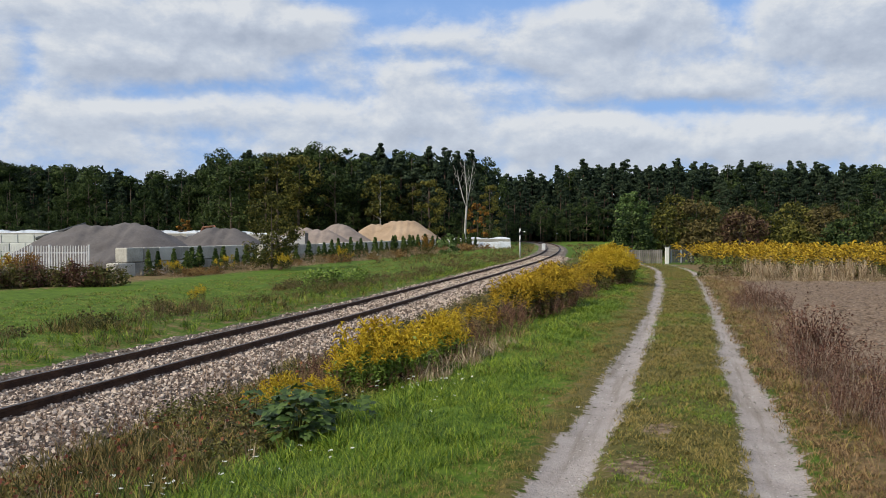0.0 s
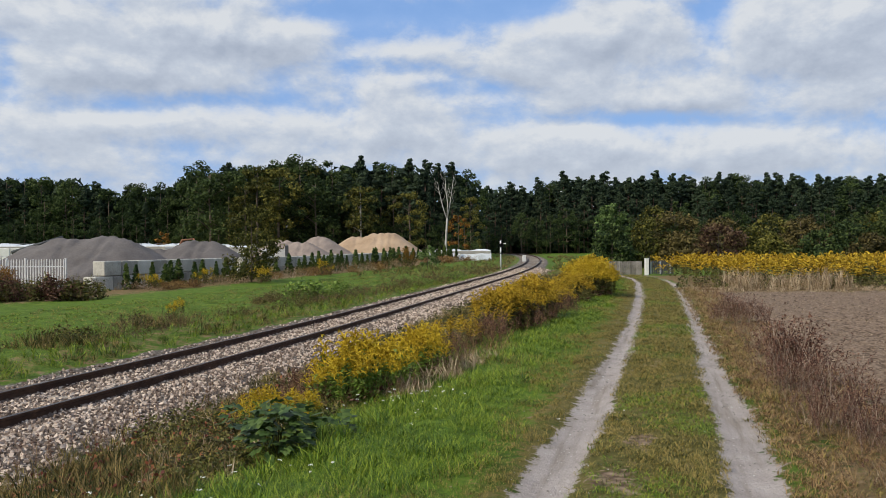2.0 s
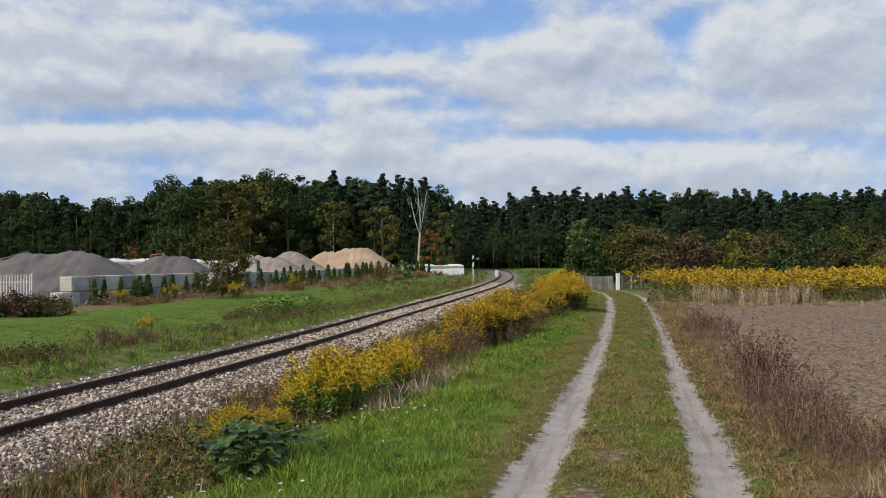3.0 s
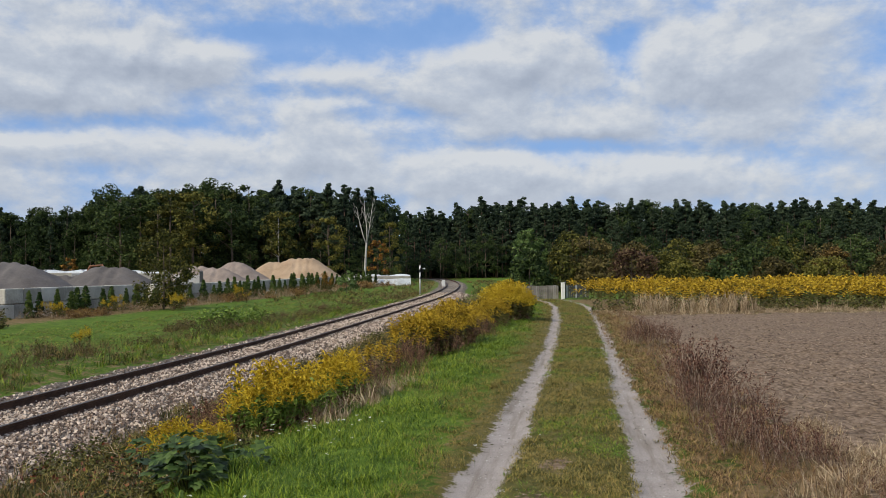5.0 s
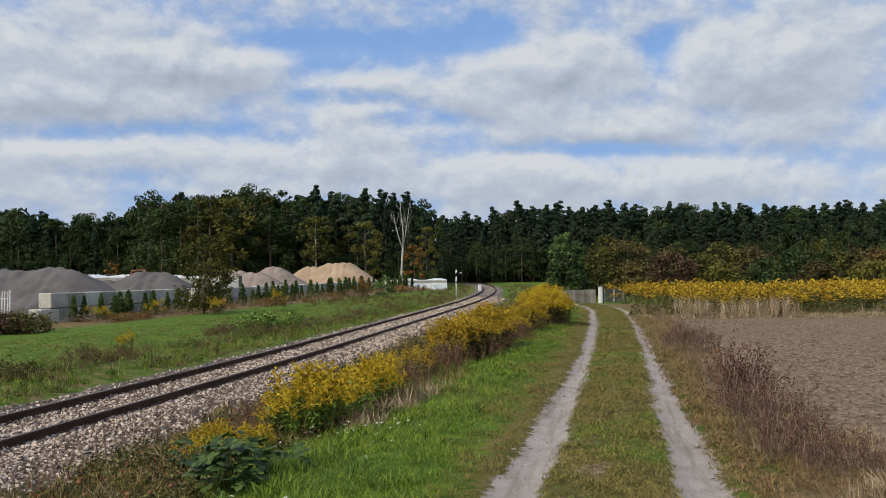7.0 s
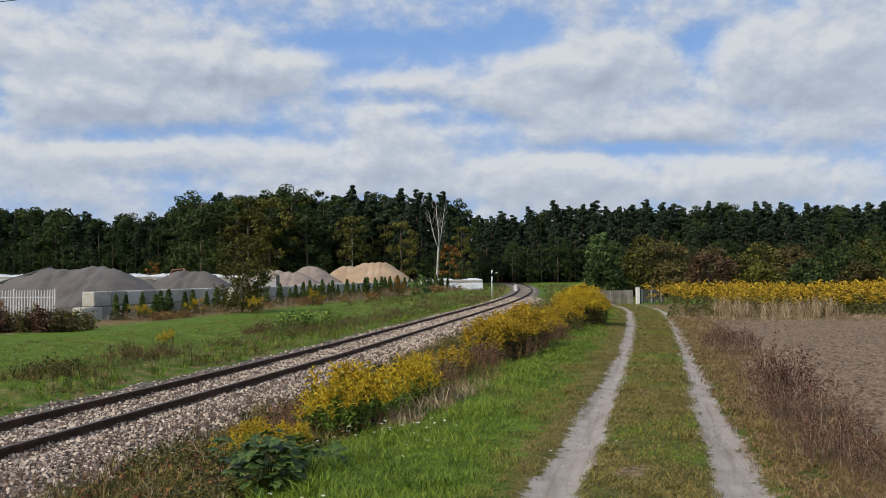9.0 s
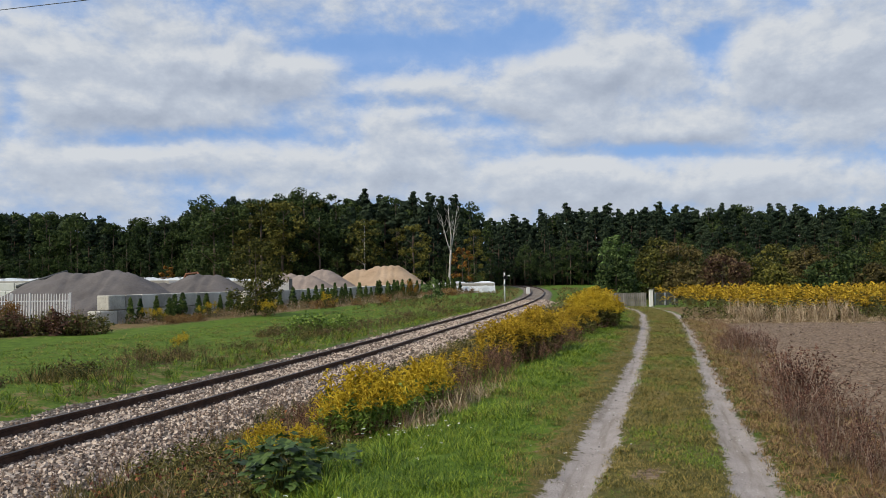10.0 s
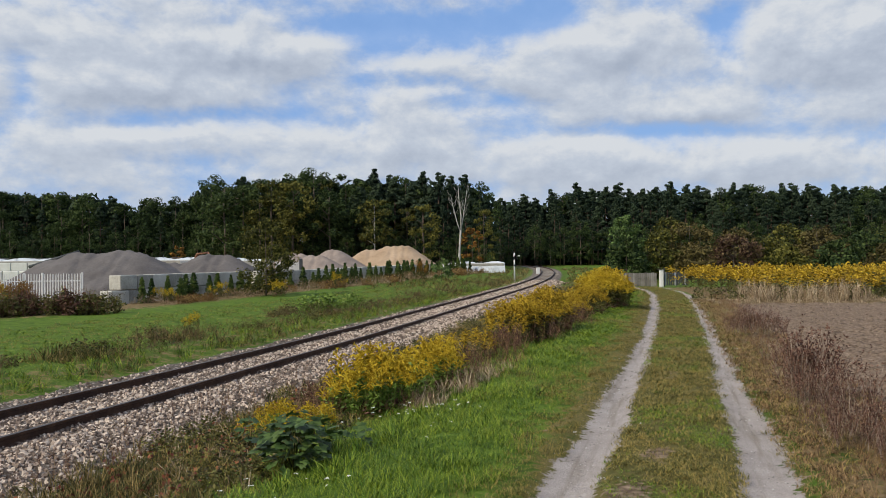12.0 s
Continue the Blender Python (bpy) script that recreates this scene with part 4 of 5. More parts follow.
def build_gate():
    z = float(ground_z(15, 62)) - 0.03
    fence = thing("board_fence", "weathered grey upright board fence beside the gate", "fence", (14.9, 62.0, z), turn=3)
    for i in range(22):
        bm = box((0.135, 0.022, 1.05 + random.uniform(-0.05, 0.05)), (-1.4 + 0.155 * i, 0, 0.55), 0.006, random.uniform(-2, 2))
        part("board", bm, BOARD, fence)
    for zz in (0.3, 0.85):
        part("rail", box((3.4, 0.04, 0.07), (0.22, 0.035, zz), 0.006), BOARD, fence)
    post = thing("gate_post", "whitish concrete gate post", "post", (17.05, 61.6, z))
    part("shaft", box((0.27, 0.27, 1.25), (0, 0, 0.62), 0.02), PALE, post)
    part("cap", box((0.31, 0.31, 0.06), (0, 0, 1.28), 0.02), PALE, post)
    gate = thing("metal_gate", "closed grey sheet metal gate across the track's end", "gate", (18.2, 61.7, z))
    for x in (-0.9, 0.0, 0.9):
        part("post", box((0.06, 0.06, 1.45), (x, 0, 0.7), 0.006), DARK_METAL, gate)
    for i in range(12):
        part("slat", box((0.12, 0.015, 1.02), (-0.82 + 0.149 * i, -0.04, 0.62), 0.003), GREY_PAINT if i % 5 == 0 else DARK_METAL, gate)
    part("rail", box((1.8, 0.03, 0.05), (0, -0.02, 0.3), 0.004), GREY_PAINT, gate)
    part("rail", box((1.8, 0.03, 0.05), (0, -0.02, 1.0), 0.004), GREY_PAINT, gate)


def build_line_signs():
    x, y, z = rooted(7.15, 75)
    sign = thing("railway_sign", "white railway post with small grey triangular sign plates seen from behind", "sign", (x, y, z - 0.05))
    part("pole", rod([(0, 0, 0), (0, 0, 2.75)], [0.075, 0.07], 10), WHITE, sign)
    for zz, r in ((2.35, 0.36), (1.65, 0.24)):
        bm = bmesh.new()
        vs = [bm.verts.new((0.08 + px * r, -0.09, zz + pz * r)) for px, pz in ((-0.75, -0.6), (0.75, -0.6), (0.0, 0.8))]
        f = bm.faces.new(vs)
        bmesh.ops.solidify(bm, geom=[f], thickness=0.012)
        part("plate", bm, GREY_PAINT, sign, "grey back of a triangular plate")
    part("bracket", box((0.2, 0.05, 0.04), (0.05, -0.06, 2.3), 0.005), GREY_PAINT, sign)
    part("lamp", rod([(0.1, -0.05, 2.42), (0.34, -0.05, 2.46), (0.48, -0.05, 2.46)], [0.015, 0.02, 0.09], 8), WHITE, sign)
    x, y, z = rooted(11.7, 94)
    mark = thing("kilometre_stone", "small white marker stone beside the rails", "marker", (x, y, z))
    part("stone", box((0.42, 0.3, 0.75), (0, 0, 0.36), 0.05), WHITE, mark)


def sheeted_stack(label, at, length, depth, height, turn, seed):
    """A long stack under slack sheeting, weighed down by battens."""
    t = thing("sheeted_stack", label, "stack", at, "stacks in the yard", turn=turn)
    rng = np.random.default_rng(seed)
    nx, ny = 60, 14
    X, Y = np.meshgrid(np.linspace(-length / 2, length / 2, nx), np.linspace(-1, 1, ny))
    Z = height * (1 - np.abs(Y) ** 5) + 0.10 * np.sin(X * 1.7 + seed) * (1 - Y * Y) + rng.normal(0, 0.02, X.shape)
    Z[np.abs(Y) > 0.99] = 0
    v = np.stack([X, Y * depth / 2, Z], 2).reshape(-1, 3)
    i = (np.arange(ny - 1)[:, None] * nx + np.arange(nx - 1)[None]).ravel()
    part("sheeting", raw_mesh("sheeting", v, np.stack([i, i + 1, i + 1 + nx, i + nx], 1), [TARP], smooth=True), None, t)
    part("stacked_block", box((length - 0.1, depth * 0.8, height * 0.9), (0, 0, height * 0.45), 0.05), CONCRETE, t)
    for k in range(int(length / 2)):
        part("batten", box((0.1, depth * 0.7, 0.06), (-length / 2 + 1 + 2 * k, 0, height + 0.06), 0.01, 8 * math.sin(k * 5)), BOARD, t)


def build_yard():
    sheeted_stack("long low stack under whitish sheeting", (-47, 92, 0.0), 22, 5, 2.55, 2, 1)
    sheeted_stack("low stack under whitish sheeting behind the gravel", (-27.5, 92, 0.0), 10, 4, 2.5, -3, 2)
    sheeted_stack("low stack under pale bluish sheeting near the railway", (4.6, 103.5, 0.35), 7.8, 3.0, 1.4, 4, 3)
    sheeted_stack("low stack under whitish sheeting in the yard", (-22.0, 96, 0.1), 5, 3, 2.3, 0, 4)
    slab = thing("concrete_slab", "upright pale concrete slab in the yard", "slab", (-15.3, 83, float(lawn_z(83)) - 0.05), turn=12)
    part("panel", box((2.4, 0.3, 2.0), (0, 0, 1.0), 0.03), PALE, slab)
    part("post", box((0.35, 0.4, 2.35), (1.35, 0, 1.17), 0.03), DARK_METAL, slab)
    arm = thing("conveyor", "dark sloping conveyor arm beside the gravel heap", "conveyor", (-36.0, 75, float(lawn_z(75)) - 0.05))
    part("belt", rod([(-1.6, 0, 1.9), (3.0, 0, 3.3)], [0.16, 0.14], 6), DARK_METAL, arm)
    for px, pz in ((-1.4, 1.95), (2.4, 3.1)):
        part("leg", rod([(px, 0.2, 0), (px, 0, pz)], [0.05, 0.05], 6), DARK_METAL, arm)
    dig = thing("excavator", "small orange excavator standing behind the gravel heaps", "excavator", (-27.5, 88, -0.2), turn=10)
    part("track_unit", box((2.2, 0.5, 0.6), (0, -0.7, 0.3), 0.15), DARK_METAL, dig)
    part("track_unit", box((2.2, 0.5, 0.6), (0, 0.7, 0.3), 0.15), DARK_METAL, dig)
    part("body", box((1.8, 1.7, 0.8), (-0.1, 0, 1.05), 0.1), DIGGER, dig)
    part("cab", box((0.9, 0.8, 1.0), (0.1, 0.4, 1.9), 0.08), GREY_PAINT, dig)
    part("boom", rod([(0.7, -0.2, 1.3), (1.5, -0.2, 3.1), (2.6, -0.2, 3.25)], [0.16, 0.15, 0.12], 6), DIGGER, dig)
    part("stick", rod([(2.6, -0.2, 3.3), (3.2, -0.2, 2.2)], [0.12, 0.08], 6), DIGGER, dig)
    part("bucket", box((0.5, 0.6, 0.5), (3.2, -0.2, 2.0), 0.1), DARK_METAL, dig)


def build_power_line():
    line = thing("power_line", "thin dark overhead cable between wooden poles", "cable", (0, 0, 0))
    a, b = Vector((-60, 34.2, 8.55)), Vector((40, 5.6, 8.75))
    pts = [tuple(a.lerp(b, k / 24)) for k in range(25)]
    part("cable", rod(pts, [0.010] * 25, 5), DARK_METAL, line)
    for p in (a, b):
        part("pole", rod([(p.x, p.y, float(ground_z(p.x, p.y)) - 0.3), (p.x, p.y, 8.6)], [0.14, 0.1], 10), TIMBER, line)


build_palisade()
build_gate()
build_line_signs()
build_yard()
build_power_line()


# ---- plants ----
def tuft(rng, blades, height, width, radius, lean, slots=(0,)):
    s = Shape()
    for _ in range(blades):
        a, r = rng.uniform(0, 6.283), radius * rng.uniform(0, 1) ** 0.5
        h = height * rng.uniform(0.5, 1.1)
        s.blade((r * math.cos(a), r * math.sin(a), -0.01), lean * h * rng.uniform(0.2, 1.2), h, width * rng.uniform(0.7, 1.3), rng.uniform(0, 6.283), slot=int(rng.choice(slots)))
    return s.arrays()


def goldenrod(rng, leaves, florets, size=0.019, arms=9):
    """One plant a metre high: stem, narrow leaves, and a plume of arms that arch outwards, set with florets along their backs."""
    s = Shape()
    lean = rng.normal(0, 0.12, 2)
    for _ in range(2):
        s.blade((0, 0, 0), 0.05, 0.92, 0.012, rng.uniform(0, 6.3), slot=0)
    for _ in range(leaves):
        z = rng.uniform(0.12, 0.80)
        s.leaf((lean[0] * z, lean[1] * z, z), 0.05, rng, 2 if z < 0.3 and rng.random() < 0.6 else 0, 0.5, 2.6)
    side = rng.uniform(0, 6.283)

    def along(arm, u):
        k, a = arm / arms, side + 2.4 * arm
        reach = (0.07 + 0.16 * (1 - k)) * u
        z = 0.70 + 0.28 * k + 0.10 * math.sin(u * 2.3) - 0.03 * u
        return np.array([lean[0] * z + reach * math.cos(a), lean[1] * z + reach * math.sin(a), z])

    for arm in range(arms):
        for q in range(4):
            for _ in range(2):
                s.ribbon(along(arm, q / 4), along(arm, (q + 1.2) / 4), size * (1.5 - 0.25 * q), rng, 1)
    for i in range(florets):
        u = rng.uniform(0.05, 1.0) ** 0.8
        s.leaf(along(i % arms, u) + rng.normal(0, 0.015 * (1.1 - u), 3), size * (1.2 - 0.5 * u), rng, 1, 0.5, 1.8)
    return s.arrays()


def dead_weed(rng, twigs, seeds, spread_out=0.35):
    """One dry stalk a metre high with upright twigs and dark seed heads."""
    s = Shape()
    s.blade((0, 0, 0), 0.06, 1.0, 0.011, rng.uniform(0, 6.3), slot=1)
    for _ in range(twigs):
        z, a = rng.uniform(0.15, 0.75), rng.uniform(0, 6.283)
        h = rng.uniform(0.2, 0.42)
        s.blade((0, 0, z), spread_out * h, h, 0.0085, a, slot=int(rng.random() < 0.65), bend=0.15)
        for q in range(seeds):
            u = rng.uniform(0.35, 1.15) ** 0.6
            s.leaf((math.cos(a) * spread_out * h * u, math.sin(a) * spread_out * h * u, z + h * min(u, 1.0)), 0.029, rng, 0, 0.9, 1.4)
    return s.arrays()


def broad_weed(rng, leaves, size):
    """A low leafy herb."""
    s = Shape()
    for _ in range(leaves):
        z = rng.uniform(0.1, 1.0)
        r = 0.45 * rng.uniform(0, 1)
        a = rng.uniform(0, 6.283)
        s.leaf((r * math.cos(a), r * math.sin(a), z * (1 - 0.4 * r)), size, rng, 0, 0.5, 1.5)
    for _ in range(5):
        s.blade((0, 0, 0), 0.3, 0.9, 0.012, rng.uniform(0, 6.3), slot=0)
    return s.arrays()


def lobed_plant(seed, height, width, count):
    """A sapling with big lobed leaves on thin stems: each leaf is five pointed lobes."""
    rng = np.random.default_rng(seed)
    s = Shape()
    for _ in range(count):
        a, r, z = rng.uniform(0, 6.283), width * rng.uniform(0.1, 1) ** 0.6, height * rng.uniform(0.25, 1.0)
        z *= 1 - 0.35 * (r / width) ** 2
        c = np.array([r * math.cos(a), r * math.sin(a), z])
        out = np.array([math.cos(a), math.sin(a), rng.normal(-0.25, 0.3)])
        out /= np.linalg.norm(out)
        side = np.cross(out, [0, 0, 1.0]) + rng.normal(0, 0.25, 3)
        side /= np.linalg.norm(side)
        size = rng.uniform(0.065, 0.13)
        for ang, k in ((0, 1.0), (0.85, 0.85), (-0.85, 0.85), (1.75, 0.55), (-1.75, 0.55)):
            d = out * math.cos(ang) + side * math.sin(ang)
            e = out * -math.sin(ang) + side * math.cos(ang)
            b = len(s.v)
            s.v += [c, c + d * size * 0.55 * k + e * size * 0.30, c + d * size * k, c + d * size * 0.55 * k - e * size * 0.30]
            s.f.append((b, b + 1, b + 2, b + 3))
            s.s.append(0)
        if rng.random() < 0.5:
            s.blade((c[0] * 0.2, c[1] * 0.2, 0), r * 0.6, z, 0.009, a, slot=1)
    return s.arrays()


G = np.random.default_rng(77)
LAWN = [tuft(G, 22, 0.080, 0.0046, 0.085, 0.9) for _ in range(6)]
SHORT = [tuft(G, 17, 0.045, 0.0052, 0.075, 1.1) for _ in range(6)]
TALL = [tuft(G, 14, 0.32, 0.012, 0.08, 0.55) for _ in range(6)]
REED = [tuft(G, 14, 1.0, 0.022, 0.16, 0.35) for _ in range(5)]
MOP = [tuft(G, 26, 0.36, 0.011, 0.11, 0.75) for _ in range(5)]
GOLD = [goldenrod(G, 20, 72, 0.020) for _ in range(8)]
GOLD_FAR = [goldenrod(G, 9, 12, 0.034, 5) for _ in range(8)]
DEAD = [dead_weed(G, 10, 5) for _ in range(7)]
DEAD_WIDE = [dead_weed(G, 9, 4, 0.8) for _ in range(6)]
LEAFY = [broad_weed(G, 26, 0.14) for _ in range(6)]


def strip(n, y0, y1, off0, off1, line, thin=1.0):
    """Random places beside a line, closer together near the start of the stretch."""
    y = y0 * (y1 / y0) ** G.uniform(0, 1, n)
    x = line(y) + G.uniform(off0, off1, n)
    return x, y


def sow(name, label, category, kinds, x, y, size, mats, tilt=0.15, grow=0.5):
    """Plants set on the ground; those further off stand wider apart and are a little coarser."""
    k = np.clip((y / 7.0), 0.8, 9) ** grow
    sc = np.stack([size * k, size * k, size * k ** 0.35], 1)
    at = np.stack([x, y, ground_z(x, y)], 1)
    return put_stuff(name, label, category, spread(kinds, at, G, sc, tilt), mats)


def build_grass():
    # lush verge
    x, y = strip(13000, 4.3, 62, -4.6, -0.72, road_x)
    w = x - road_x(y)
    keep = G.uniform(0, 1, len(x)) > 1.25 * ruts(w, y)
    keep &= (x > rail_x(y) + 3.2)
    x, y, w = x[keep], y[keep], w[keep]
    size = np.interp(w, [-4.6, -3.0, -1.8, -1.05], [1.5, 1.2, 0.95, 0.7]) * G.uniform(0.65, 1.25, len(x)) * (0.7 + 0.7 * patchy(x, y, 2.6, 11.0))
    fresh = 0.55 * patchy(x, y, 0.9, 1.0) + 0.45 * G.uniform(0, 1, len(x)) > np.interp(w, [-4.4, -3.4, -1.9, -1.15], [0.4, 0.14, 0.28, 0.92])
    sow("verge_grass", "lush bright green grass along the track", "grass", LAWN, x[fresh], y[fresh], size[fresh], [GRASS])
    sow("worn_verge_grass", "yellowish worn grass at the track's edge", "grass", LAWN, x[~fresh], y[~fresh], size[~fresh] * 0.8, [GRASS_SHORT])
    # middle strip and edges of the ruts
    x, y = strip(9400, 4.2, 60, -0.62, 0.86, road_x)
    keep = G.uniform(0, 1, len(x)) > 1.25 * ruts(x - road_x(y), y)
    keep &= patchy(x, y, 2.1, 4.0) + G.uniform(-0.25, 0.25, len(x)) > 0.08
    keep &= G.uniform(0, 1, len(x)) > 0.95 * bare_spot(x - road_x(y), y)
    x, y = x[keep], y[keep]
    green = 0.6 * patchy(x, y, 1.3, 7.0) + 0.4 * G.uniform(0, 1, len(x)) > 0.68
    sow("strip_grass", "short yellowish grass between the ruts", "grass", SHORT, x[~green], y[~green], G.uniform(0.6, 1.3, (~green).sum()), [GRASS_SHORT])
    sow("strip_clover", "short green grass between the ruts", "grass", SHORT, x[green], y[green], G.uniform(0.6, 1.2, green.sum()), [GRASS])
    # rough slope down to the ballast
    x, y = strip(6500, 5.0, 60, 2.3, 5.6, rail_x)
    keep = (x < road_x(y) - 3.4) & (G.uniform(0, 1, len(x)) < np.interp(x - rail_x(y), [2.3, 3.1], [0.25, 1]))
    x, y = x[keep], y[keep]
    p = 0.6 * patchy(x, y, 1.2, 3.0) + 0.4 * G.uniform(0, 1, len(x))
    for sel, name, label, kinds, mats, s in (
        (p < 0.45, "slope_grass", "rough olive grass on the slope below the track", TALL, [ROUGH], 0.75),
        ((p >= 0.62) & (p < 0.68), "slope_dry_grass", "dry stalks among the grass of the slope", TALL, [STRAW], 0.6),
        ((p >= 0.45) & (p < 0.62), "slope_green_grass", "green grass on the slope below the track", TALL, [GRASS_SHORT], 0.6),
        (p >= 0.68, "slope_weeds", "brown-green weeds on the slope", LEAFY, [WEED], 0.22)):
        sow(name, label, "grass", kinds, x[sel], y[sel], s * G.uniform(0.6, 1.2, sel.sum()), mats, 0.3)
    # dry edge of the field
    x, y = strip(4200, 4.3, 40, 1.16, 2.75, road_x)
    w = x - road_x(y)
    g = patchy(x, y, 1.5, 2.0)
    low = (w < 1.6)
    sow("field_edge_grass", "short brownish grass beside the track", "grass", SHORT, x[low], y[low], G.uniform(0.7, 1.6, low.sum()), [RUSSET])
    x2, y2 = strip(800, 4.3, 40, 1.15, 1.9, road_x)
    sow("field_edge_green", "short olive grass beside the track", "grass", SHORT, x2, y2, G.uniform(0.7, 1.5, len(x2)), [GRASS_SHORT])
    hi = ~low & (g > 0.35) & (G.uniform(0, 1, len(x)) < 0.7)
    sow("field_edge_straw", "low russet grass at the field's edge", "grass", TALL, x[hi], y[hi], G.uniform(0.15, 0.38, hi.sum()), [RUSSET], 0.5)
    lo2 = ~low & (g <= 0.35) & (G.uniform(0, 1, len(x)) < 0.3)
    sow("field_edge_weeds", "rust-brown dead weeds at the field's edge", "weeds", DEAD_WIDE, x[lo2], y[lo2], G.uniform(0.15, 0.4, lo2.sum()), [RUST, RUSSET], 0.3)
    # lawn beyond the railway, with a rough margin
    x, y = strip(5600, 13, 85, -13, -2.0, rail_x)
    d = x - rail_x(y)
    margin = (d > -5.2 + 1.2 * np.sin(y * 0.7)) & (patchy(x, y, 0.8, 5.0) > 0.3)
    lush = ~margin & (G.uniform(0, 1, len(x)) < 0.6)
    pale = ~margin & ~lush
    sow("meadow_grass", "mown green grass beyond the railway", "grass", SHORT, x[lush], y[lush], G.uniform(0.9, 1.6, lush.sum()), [GRASS])
    sow("meadow_pale_grass", "mown yellowish grass beyond the railway", "grass", SHORT, x[pale], y[pale], G.uniform(0.9, 1.6, pale.sum()), [GRASS_SHORT])
    p = patchy(x, y, 0.7, 9.0)
    a, b = margin & (p < 0.6), margin & (p >= 0.6)
    sow("margin_grass", "rough olive grass along the railway", "grass", TALL, x[a], y[a], G.uniform(0.4, 0.8, a.sum()), [ROUGH], 0.3)
    sow("margin_weeds", "brown-red weeds along the railway", "weeds", DEAD_WIDE, x[b], y[b], G.uniform(0.2, 0.5, b.sum()), [RUST, WEED], 0.3)
    x, y = strip(420, 13, 60, -3.4, -1.9, rail_x)
    sow("bank_grass", "fresh green grass along the ballast", "grass", TALL, x, y, G.uniform(0.4, 0.8, len(x)), [GRASS], 0.3)
    # far grass round the gate and the wood's edge
    x, y = G.uniform(-6, 22, 1800), G.uniform(62, 120, 1800)
    keep = (np.abs(x - rail_x(y)) > 2.4) & (x > yard_x(y) + 3)
    sow("far_grass", "uneven grass towards the wood", "grass", TALL, x[keep], y[keep], G.uniform(0.5, 0.9, keep.sum()), [ROUGH], 0.3)


def clump(name, label, category, kinds, mats, at, rx, ry, count, height, group="", tilt=0.12, low=0.55):
    """A stand of stems, lower towards its rim."""
    a, r = G.uniform(0, 6.283, count), G.uniform(0, 1, count) ** 0.5
    x, y = at[0] + rx * r * np.cos(a), at[1] + ry * r * np.sin(a)
    h = height * (1 - (1 - low) * r ** 2) * G.uniform(0.8, 1.08, count)
    p = np.stack([x, y, ground_z(x, y) - 0.02], 1)
    arrays = spread(kinds, p, G, h, tilt)
    base = np.array([at[0], at[1], float(ground_z(at[0], at[1]))])
    if name == "goldenrod":
        ob = new(name)
        ob.location = base
        split(ob, arrays[0] - base, arrays[1], arrays[2], ("foliage", "plume", "dead_leaf"), mats)
        return tagged(ob, label, category, group)
    ob = new(name, raw_mesh(name, arrays[0] - base, arrays[1], mats, arrays[2]))
    ob.location = base
    return tagged(ob, label, category, group, "stuff" if name == "margin_tuft" else "")


def split(parent, v, f, s, names, mats):
    """Each slot of a plant's faces as a part of its own."""
    for k, name in enumerate(names):
        sel = f[s == k]
        if len(sel):
            used, idx = np.unique(sel, return_inverse=True)
            tagged(part(name, raw_mesh(name, v[used], idx.reshape(sel.shape), [mats[k]]), None, parent), kind="stuff")


